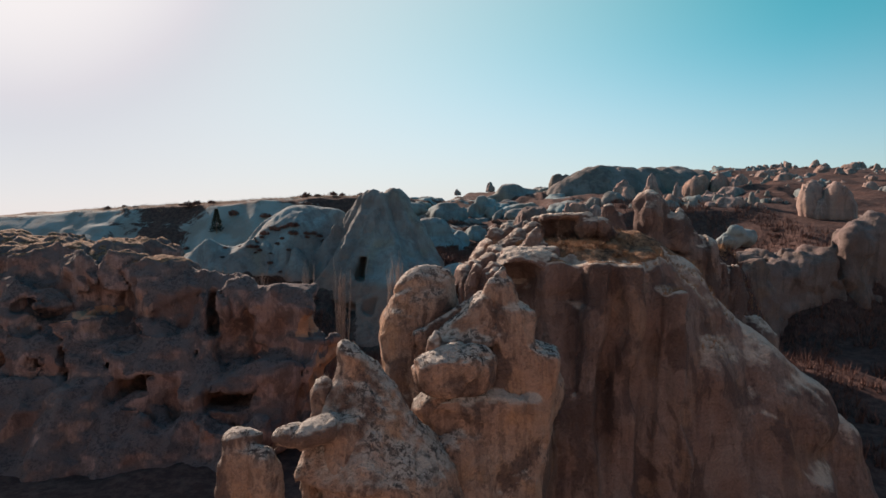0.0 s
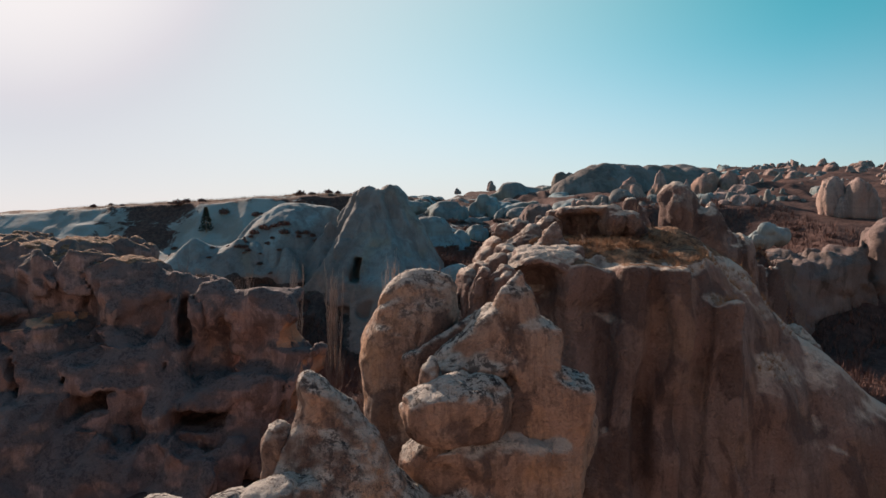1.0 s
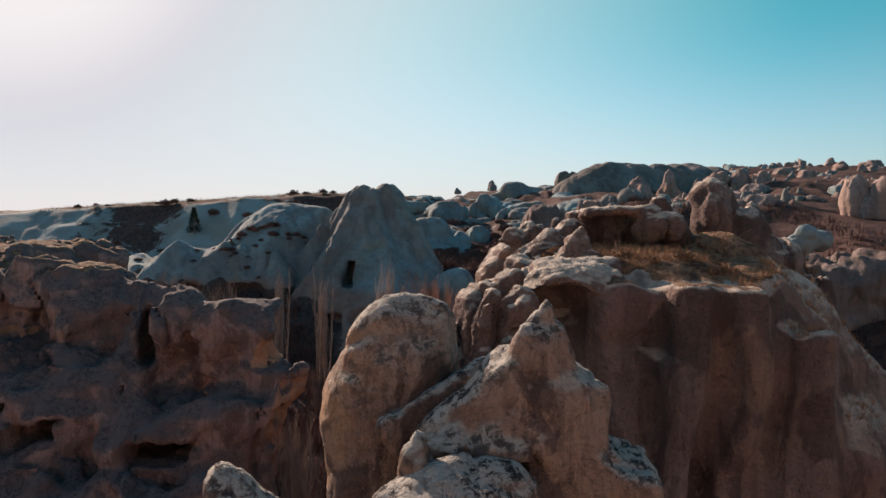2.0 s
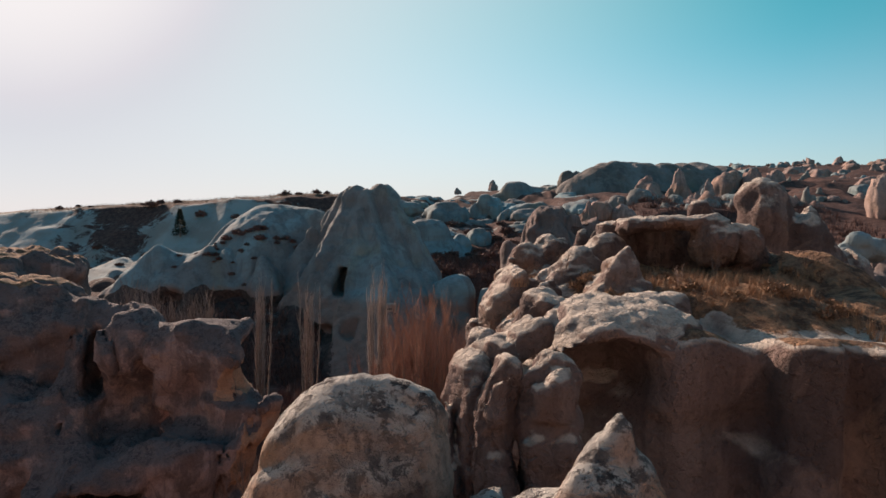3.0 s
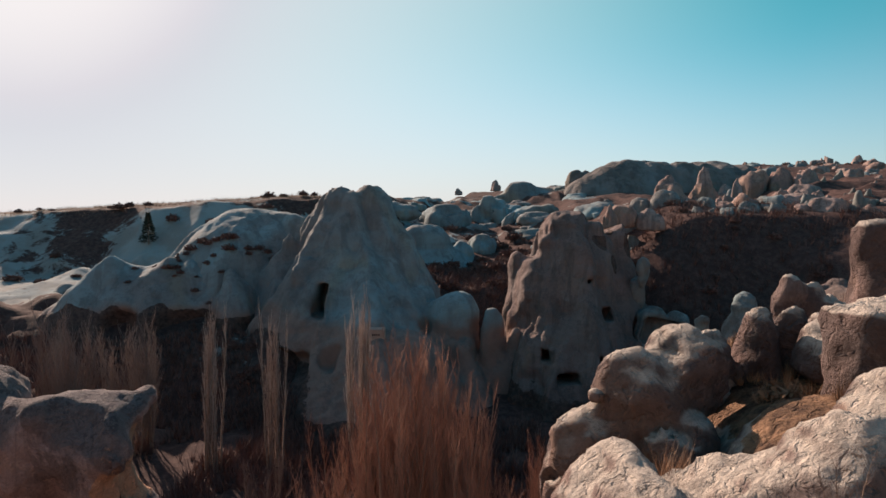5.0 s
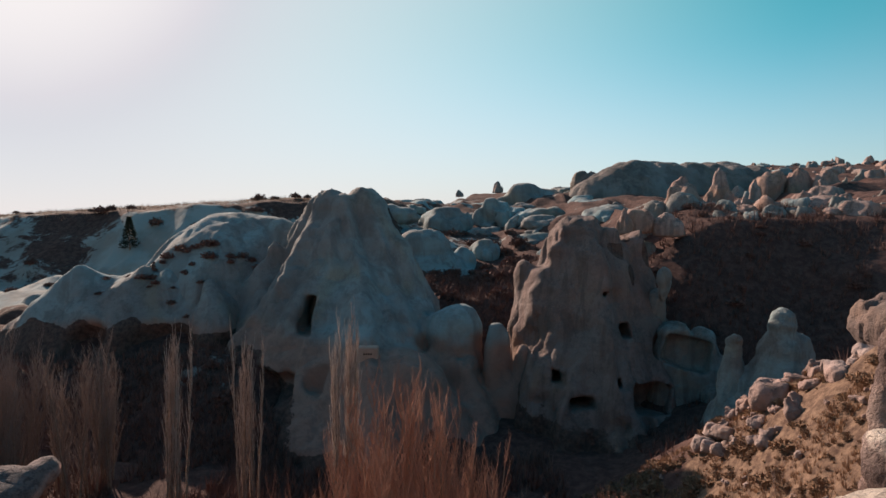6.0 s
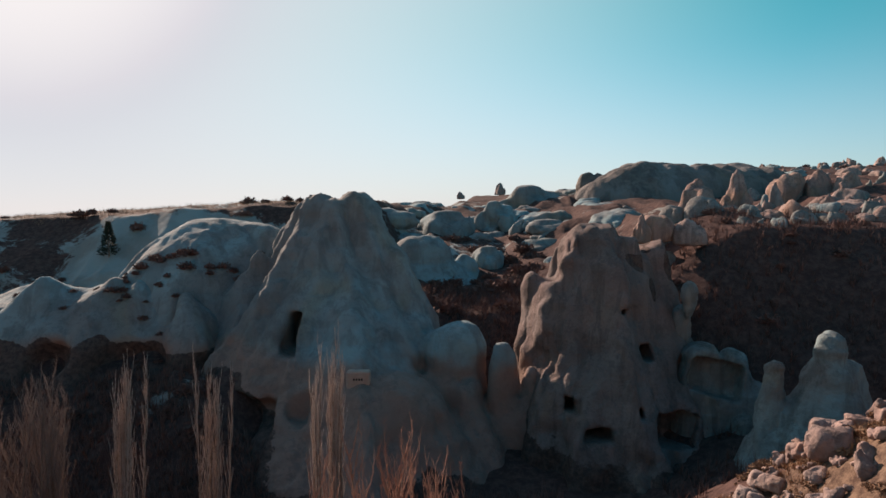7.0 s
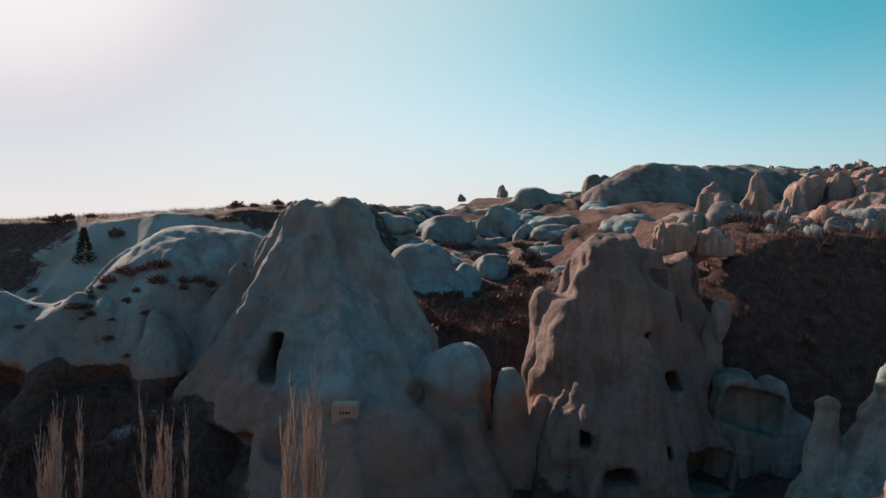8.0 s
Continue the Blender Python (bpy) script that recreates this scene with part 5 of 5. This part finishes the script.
def bare_tree(name, seed, height, stems, lean, upright, width, twig, bark, crown_mat, label, category):
    """Stems that split into rising branches, each with fine twigs."""
    rnd = random.Random(seed)
    trunks, crown = [], []
    for s in range(stems):
        trunk = []
        trunks.append(trunk)
        a = rnd.uniform(0, 2 * math.pi)
        tilt = rnd.uniform(0, lean)
        h = height * rnd.uniform(0.75, 1.0) if s else height
        x = y = 0.0
        if stems > 1:
            x, y = 0.35 * math.cos(a), 0.35 * math.sin(a)
        p = Vector((x, y, 0))
        n = 12
        r0 = 0.012 * height * (1.0 if stems == 1 else 0.62)
        for k in range(n):
            q = p + Vector((math.cos(a) * tilt + rnd.uniform(-0.05, 0.05), math.sin(a) * tilt + rnd.uniform(-0.05, 0.05), 1)) * (h / n)
            ra, rb = r0 * (1 - k / n) + 0.012, r0 * (1 - (k + 1) / n) + 0.012
            trunk.append((*p, *q, ra, rb))
            if k >= 1:
                for _ in range(rnd.randint(3, 5) if stems == 1 else rnd.randint(3, 4)):
                    b = rnd.uniform(0, 2 * math.pi)
                    o = p.lerp(q, rnd.random())
                    out = rnd.uniform(0.5, 1.0) * upright
                    length = width * rnd.uniform(0.6, 1.2) * (1.25 - 0.75 * k / n) * min(1.0, 0.45 + 1.3 * k / n)
                    e0 = o
                    for j in range(4):
                        bend = out * (1 - 0.22 * j)
                        step = Vector((math.cos(b) * bend + rnd.uniform(-0.1, 0.1), math.sin(b) * bend + rnd.uniform(-0.1, 0.1), 1)).normalized() * (length / 4)
                        e1 = e0 + step
                        rr = twig * (2.2 - 0.5 * j)
                        crown.append((*e0, *e1, rr, rr * 0.75))
                        for _ in range(3):
                            c = rnd.uniform(0, 2 * math.pi)
                            f = e0.lerp(e1, rnd.random())
                            g = f + Vector((math.cos(c) * 0.35 * upright * 2, math.sin(c) * 0.35 * upright * 2, 0.9)) * length * rnd.uniform(0.12, 0.3)
                            crown.append((*f, *g, twig * 0.9, twig * 0.45))
                        e0 = e1
            p = q
    tree = tagged(new(name), label, category)
    for key, rows, mat, side in (*(("trunk", trunk, bark, 5) for trunk in trunks), ("crown", crown, crown_mat, 3)):
        ob = new(key, tubes(key, rows, mat, side))
        ob.parent = tree
    return tree


def plant(master, x, y, top=None, size=None, group="", height=1.0):
    z = gh(x, y) - 0.15
    k = size or (top - z) / height
    ob = copy_thing(master, pose(x, y, z, 0, 0, PLACE.uniform(0, 360)) @ Matrix.Diagonal((k * PLACE.uniform(0.9, 1.1), k * PLACE.uniform(0.9, 1.1), k, 1)))
    if group:
        ob["group"] = group
    return ob


def drop(masters):
    for m in masters:
        for o in (*m.children_recursive, m):
            bpy.data.objects.remove(o)


POPLARS = [bare_tree("poplar_tree", 500 + s, 15, 4, 0.05, 0.24, 3.0, 0.010, BARK, PALETWIG, "slim leafless poplar with upright pale twigs", "tree") for s in range(3)]
WILLOWS = [bare_tree("bare_tree", 520 + s, 15, 3, 0.13, 0.55, 2.9, 0.0095, BARK, REDTWIG, "leafless tree with dense reddish upright twigs", "tree") for s in range(4)]
GREYS = [bare_tree("bare_tree", 540 + s, 12, 3, 0.20, 0.55, 3.0, 0.010, BARK, GREYTWIG, "leafless tree with a loose grey-brown crown", "tree") for s in range(3)]
for i, (x, y, top) in enumerate(((-24.6, 109.5, 20.6), (-23.7, 110.2, 21.0), (-24.0, 109.0, 19.2), (-18.2, 112.0, 20.6), (-17.5, 112.5, 19.8), (-9.0, 112.5, 21.2), (-8.4, 112.0, 22.2), (-8.0, 112.8, 20.8))):
    plant(POPLARS[i % 3], x, y, top, group="poplars in the valley", height=15)
for i in range(84):
    if i < 46:
        x, y = PLACE.uniform(-4.0, 3.4), PLACE.uniform(78, 91)
        top = 21.2 - 1.2 * max(0, abs(x + 0.8) - 1.2) + PLACE.uniform(-2.2, 0.7) - 0.12 * max(0, 84 - y)
    elif i < 62:
        x, y, top = PLACE.uniform(-7.0, -3.5), PLACE.uniform(76, 88), PLACE.uniform(11.5, 16.5)
    elif i < 74:
        x, y, top = PLACE.uniform(2.6, 5.2), PLACE.uniform(78, 88), PLACE.uniform(10, 14)
    else:
        x, y, top = PLACE.uniform(-5, 4), PLACE.uniform(72, 78), PLACE.uniform(9, 14)
    plant(WILLOWS[i % 4], x, y, top, group="reddish thicket in the valley", height=15)
for i in range(12):
    plant(WILLOWS[i % 4], PLACE.choice((4.6, 8.0, 11.0)) + PLACE.uniform(-0.5, 0.5), PLACE.uniform(85, 87), PLACE.uniform(13.6, 16.2), group="reddish thicket in the valley", height=15)
for i in range(22):
    plant(GREYS[i % 3], PLACE.uniform(-48, -32), PLACE.uniform(105, 119), PLACE.uniform(15.5, 20.5), group="grey trees below the terrace", height=12)
for i in range(7):
    plant(GREYS[i % 3], PLACE.uniform(-15, -9), PLACE.uniform(66, 73), PLACE.uniform(9, 12.5), group="small trees at the cliff foot", height=12)
for i in range(9):
    plant(GREYS[i % 3], PLACE.uniform(-19, -9), PLACE.uniform(80, 108), PLACE.uniform(6.5, 10), group="small trees on the valley floor", height=12)
for i in range(10):
    plant(GREYS[i % 3], PLACE.uniform(6, 15), PLACE.uniform(112, 122), PLACE.uniform(4, 5.5), group="low trees at the cone's foot", height=12)


def shrub_mesh(name, seed, material, count, size, spiky=0.0):
    """A clump of many small leaf blades round a ragged ball."""
    rnd = np.random.RandomState(seed)
    d = rnd.normal(size=(count, 3))
    d /= np.linalg.norm(d, axis=1, keepdims=True)
    c = d * (rnd.rand(count, 1) ** 0.4) * np.array([[1, 1, 0.8]]) * (0.7 + 0.5 * rnd.rand(count, 1))
    c[:, 2] = np.abs(c[:, 2]) * (1 + spiky)
    t = rnd.normal(size=(count, 2, 3)) * size
    t[:, :, 2] += size * 0.8
    verts = np.stack([c, c + t[:, 0], c + t[:, 1]], 1).reshape(-1, 3)
    return mesh_of(name, verts, np.arange(count * 3).reshape(-1, 3), material, False)


SHRUBS = [shrub_mesh("shrub", 600 + s, SCRUBTWIG, 420, 0.17) for s in range(4)]


def shrub(x, y, r, z=None, label="dark leafless scrub bush on the slope", group="bushes on the slopes", meshes=SHRUBS):
    ob = new("shrub", PLACE.choice(meshes))
    ob.matrix_world = pose(x, y, (gh(x, y) if z is None else z) - 0.1 * r, 0, 0, PLACE.uniform(0, 360)) @ Matrix.Diagonal((r, r * PLACE.uniform(0.8, 1.2), r * PLACE.uniform(0.6, 0.95), 1))
    return tagged(ob, label, "bush", group)


for _ in range(50):
    shrub(PLACE.uniform(-4, 22), PLACE.uniform(148, 215), PLACE.uniform(0.8, 2.4))
for _ in range(35):
    x, y = PLACE.uniform(34, 75), PLACE.uniform(122, 168)
    shrub(x, y, PLACE.uniform(0.5, 1.4))
for _ in range(26):
    x, y = PLACE.uniform(-100, -25), PLACE.uniform(166, 200)
    shrub(x, y, PLACE.uniform(0.7, 2.0))
for _ in range(20):
    x, y = PLACE.uniform(-60, -18), PLACE.uniform(124, 140)
    shrub(x, y, PLACE.uniform(0.6, 1.6))
DRYBUSHES = [shrub_mesh("shrub", 640 + s, DRYBUSH, 420, 0.16) for s in range(3)]
spread = np.random.RandomState(91)
rows = [(x, y, gh(x, y) - 0.08, r) for x, y, r in zip(spread.uniform(16, 40, 900), spread.uniform(84, 117, 900), 0.18 + 0.8 * spread.rand(900) ** 2.4) if vnoise(np.array([x * 0.28]), np.array([y * 0.28]), np.array([0.3]), 19)[0] > -0.1]
clump = [np.array([v.co for v in me.vertices]) for me in DRYBUSHES]
verts = np.concatenate([clump[i % 3] * (r, r, 0.8 * r) + (x, y, z) for i, (x, y, z, r) in enumerate(rows)])
tagged(new("spur_bushes", mesh_of("spur_bushes", verts, np.arange(len(verts)).reshape(-1, 3), DRYBUSH, False)), "low dry brown bushes covering the sunlit spur", "bush", kind="stuff")
for x, y, r in ((-82.3, 205, 1.7), (-79.6, 205, 1.5), (-85, 206, 1.0), (-45.8, 212, 1.8), (-42, 213, 1.3), (-37, 214, 1.4), (-34, 214, 1.0), (-28, 216, 1.2), (-100, 206, 0.9), (-104, 207, 0.8)):
    shrub(x, y, r, gh(x, y) + 0.4, "dark round bush standing on the plateau edge", "bushes on the skyline")
for _ in range(20):
    y = PLACE.uniform(360, 480)
    x = y * PLACE.uniform(0.40, 0.72)
    shrub(x, y, PLACE.uniform(1.0, 2.6), None, "dark distant bush among the rocks", "bushes on the skyline")


def conifer(x, y, height):
    """A dark pointed evergreen."""
    rnd = random.Random(7)
    tree = tagged(new("conifer"), "dark pointed evergreen tree on the pale slope", "tree")
    rows = [(0, 0, 0, 0, 0, height * 0.95, 0.16, 0.03)]
    ob = new("trunk", tubes("trunk", rows, BARK, 6))
    ob.parent = tree
    leaf = []
    for _ in range(700):
        h = rnd.random() ** 0.8
        r = (1 - h) * height * 0.26 * rnd.uniform(0.3, 1.1)
        a = rnd.uniform(0, 2 * math.pi)
        c = Vector((r * math.cos(a), r * math.sin(a), height * (0.12 + 0.88 * h) - 0.2 * r))
        leaf.append((*c, *(c + Vector((math.cos(a) * 0.5, math.sin(a) * 0.5, rnd.uniform(-0.15, 0.35)))), 0.14, 0.03))
    ob = new("crown", tubes("crown", leaf, DARKLEAF, 3))
    ob.parent = tree
    tree.matrix_world = pose(x, y, gh(x, y) - 0.2)
    return tree


conifer(-68.3, 191, 7.5)
for x, y, r in ((-74.9, 205.5, 1.2), (-110, 208, 1.0), (-2, 330, 1.4)):
    shrub(x, y, r, gh(x, y) + 0.6, "small leafless bush on the plateau edge", "bushes on the skyline")



# ---- dry grass ----
def tufts(name, places, label, material, blades=9, tall=0.45, seed=1, thick=0.012):
    """Bunches of thin curved blades at x, y, z, size; nobody could count them."""
    rnd = np.random.RandomState(seed)
    n = len(places)
    p = np.repeat(np.array(places, np.float32), blades, 0)
    a = rnd.rand(n * blades) * 2 * math.pi
    out = rnd.rand(n * blades) ** 0.7
    h = tall * p[:, 3] * (0.5 + 0.7 * rnd.rand(n * blades))
    root = p[:, :3] + np.stack([np.cos(a), np.sin(a), 0 * a], 1) * (0.12 * p[:, 3] * rnd.rand(n * blades))[:, None]
    tip = root + np.stack([np.cos(a) * out * h * 0.7, np.sin(a) * out * h * 0.7, h], 1)
    side = np.stack([-np.sin(a), np.cos(a), 0 * a], 1) * (thick * p[:, 3])[:, None]
    verts = np.stack([root - side, root + side, tip], 1).reshape(-1, 3)
    me = mesh_of(name, verts, np.arange(len(verts)).reshape(-1, 3), material, False)
    return tagged(new(name, me), label, "scrub" if "scrub" in name else "dry grass", kind="stuff")


bpy.context.view_layer.update()
DEPS = bpy.context.evaluated_depsgraph_get()


def surface(x, y, z=60.0):
    hit, place, normal, _, ob, _ = scene.ray_cast(DEPS, (x, y, z), (0, 0, -1))
    return (place, normal, ob) if hit else (None, None, None)


spots = []
for _ in range(8500):
    x, y = PLACE.uniform(3.2, 22), PLACE.uniform(42, 67)
    if vnoise(np.array([x * 0.35]), np.array([y * 0.35]), np.array([0.0]), 5)[0] < -0.12:
        continue
    place, normal, ob = surface(x, y)
    if place and ob.name.startswith("rock_outcrop") and normal.z > 0.6:
        spots.append((*place, PLACE.uniform(0.4, 1.25)))
tufts("outcrop_grass", spots, "dry russet grass on top of the outcrop", SPURGRASS, 16, 0.34, 2, 0.008)
spots = []
for _ in range(9000):
    x, y = PLACE.uniform(17, 42), PLACE.uniform(78, 118)
    if vnoise(np.array([x * 0.3]), np.array([y * 0.3]), np.array([0.0]), 6)[0] < -0.25:
        continue
    spots.append((x, y, 0.0, PLACE.uniform(0.5, 1.5)))
spots = np.array(spots)
spots[:, 2] = ground_height(spots[:, 0], spots[:, 1])
tufts("spur_grass", spots, "dry russet grass covering the sunlit spur", SPURGRASS, 13, 0.42, 3, 0.018)
rnd = np.random.RandomState(77)
# the gully's dark twigs are added to stand in for the shadow lying there
for name, x0, x1, y0, y1, count, size, label in (("valley_scrub", -26, 14, 74, 126, 9000, 1.0, "dense dark leafless scrub over the valley floor"), ("bank_scrub", -75, -18, 112, 142, 6000, 0.9, "dark leafless scrub on the bank below the terrace"), ("gully_scrub", 36, 90, 62, 118, 5000, 1.0, "dark twigs standing in for shadow in the gully beside the outcrop"), ("slope_scrub", 24, 80, 118, 172, 3800, 0.85, "dark leafless scrub over the shaded slope"), ("upper_scrub", -6, 24, 146, 180, 4000, 0.8, "dark leafless scrub between cone and cave rock")):
    spots = np.stack([rnd.uniform(x0, x1, count), rnd.uniform(y0, y1, count), np.zeros(count), size * rnd.uniform(0.5, 1.4, count)], 1)
    spots = spots[vnoise(spots[:, 0] * 0.2, spots[:, 1] * 0.2, spots[:, 0] * 0, 12) > -0.35]
    spots[:, 2] = ground_height(spots[:, 0], spots[:, 1]) - 0.1
    tufts(name, spots, label, SCRUBTWIG, 7, 1.5, 6, 0.05)
spots = [(x, y, gh(x, y), PLACE.uniform(0.8, 1.8)) for x, y in ((PLACE.uniform(-120, -20), PLACE.uniform(204, 222)) for _ in range(2500))]
tufts("plateau_grass", spots, "dry grass along the plateau edge", STRAW, 5, 0.5, 4)
for x, y, s in ((4.3, 52.2, 1.3), (3.4, 49.9, 1.4), (3.1, 47.4, 1.0), (6.2, 46.6, 0.9), (7.9, 47.4, 1.2)):
    place, normal, ob = surface(x, y)
    if place:
        tufts("grass_tuft", [(place.x + 0.2 * i % 0.5, place.y, place.z - 0.05, s) for i in range(5)], "upright golden dry grass tuft between boulders", STRAW, 26, 0.45, int(x * 10), 0.006)

# scrub rooted on the pale rocks
for x, y, r in ((-31.4, 153, 1.0), (-28.7, 153, 1.2), (-30.0, 153.4, 0.9), (-32.8, 152, 1.1), (-36.1, 152, 1.7), (-35.6, 150.6, 1.2), (-40.8, 152.6, 1.3), (-38.4, 152.4, 1.2), (-42.8, 152.4, 1.2), (-39.6, 152, 1.0), (-45.0, 152, 0.8), (-44.3, 149, 1.2), (-45.4, 148.4, 1.0), (-26.9, 157, 0.8)):
    place, normal, ob = surface(x, y)
    if place:
        shrub(x, y, r, place.z - 0.3, "dark bush rooted in a crease of pale tuff", "bushes on the pale rocks")
for _ in range(260):
    x, y = PLACE.uniform(-64, -30), PLACE.uniform(136, 162)
    if vnoise(np.array([x * 0.16 + 4]), np.array([y * 0.16]), np.array([3.0]), 83)[0] < 0.15:
        continue
    place, normal, ob = surface(x, y)
    if place and 0.5 < normal.z < 0.9 and place.z < 25:
        shrub(x, y, PLACE.uniform(0.4, 0.9), place.z - 0.25, "dark bush rooted on pale tuff", "bushes on the pale rocks")

for _ in range(60):
    x, y = PLACE.uniform(5.5, 14), PLACE.uniform(43, 58)
    place, normal, ob = surface(x, y)
    if place and ob.name.startswith("rock_outcrop") and normal.z > 0.6:
        shrub(x, y, PLACE.uniform(0.18, 0.45), place.z, "low dry brown bush on the outcrop's soil", "bushes on the outcrop", DRYBUSHES)

for x, y, r in ((5.6, 48.9, 0.4), (6.3, 49.0, 0.45), (6.9, 49.3, 0.4), (7.5, 49.0, 0.5), (7.2, 48.3, 0.35), (5.9, 48.1, 0.35), (8.2, 49.4, 0.45), (8.9, 48.8, 0.5), (8.1, 47.9, 0.35), (9.6, 49.3, 0.5), (9.3, 47.6, 0.4), (6.2, 45.0, 0.3), (7.6, 45.6, 0.4), (8.8, 46.0, 0.45)):
    place, normal, ob = surface(x, y)
    if place:
        shrub(x, y, r, place.z - 0.05, "low dry brown bush on the outcrop's soil", "bushes on the outcrop", DRYBUSHES)

# thorny bushes on the outcrop
for x, y, k in ((5.2, 49.2, 0.085), (6.8, 47.9, 0.07), (8.6, 46.4, 0.06), (10.6, 48.4, 0.07), (13, 50.5, 0.06)):
    place, normal, ob = surface(x, y)
    if place:
        bush = copy_thing(GREYS[0], pose(x, y, place.z - 0.03, 0, 0, 90 * x) @ Matrix.Diagonal((k * 1.6, k * 1.6, k, 1)))
        tagged(bush, "small thorny leafless bush rooted among boulders", "bush", "thorn bushes on the outcrop")
bush = copy_thing(GREYS[1], pose(24.6, 95.5, gh(24.6, 95.5) - 0.1, 0, 0, 40) @ Matrix.Diagonal((0.26, 0.26, 0.17, 1)))
tagged(bush, "dark leafless bush standing on the sunlit spur", "bush", "thorn bushes on the spur")
drop(POPLARS + WILLOWS + GREYS)


# ---- the plastered dovecote front in the cone ----
def block(name, centre, half, material, parent, label=""):
    """A bevelled box as a part."""
    bm = bmesh.new()
    bmesh.ops.create_cube(bm, size=2)
    for v in bm.verts:
        v.co = Vector(v.co[i] * half[i] + centre[i] for i in range(3))
    bmesh.ops.bevel(bm, geom=bm.edges[:], offset=min(half) * 0.25, segments=1, affect="EDGES")
    me = bpy.data.meshes.new(name)
    bm.to_mesh(me)
    bm.free()
    me.materials.append(material)
    ob = new(name, me)
    ob.parent = parent
    return tagged(ob, label) if label else ob


PLASTER = plain("pink_plaster", ((0.38, 0.24, 0.19), (0.46, 0.32, 0.26)), 1.5, bump=0.3)
HOLE_SHADE = plain("hole_shade_black", ((0.012, 0.010, 0.010), (0.02, 0.016, 0.015)), 2.0)
hit, place, normal, _, ob, _ = scene.ray_cast(DEPS, (-8.7, 119, 14.2), (0, 1, 0))
if hit:
    front = tagged(new("dovecote_front"), "pinkish plastered dovecote front with a row of holes", "dovecote")
    y0 = place.y
    block("plaster_panel", (-8.7, y0 + 0.5, 14.2), (1.35, 0.7, 1.15), PLASTER, front)
    # flat near-black blocks on the panel give the holes' inner shade as colour
    for i in range(4):
        block("pigeon_hole", (-9.15 + 0.3 * i, y0 - 0.21, 14.45), (0.09, 0.03, 0.12), HOLE_SHADE, front, "small near-black block standing in for a shaded square hole")
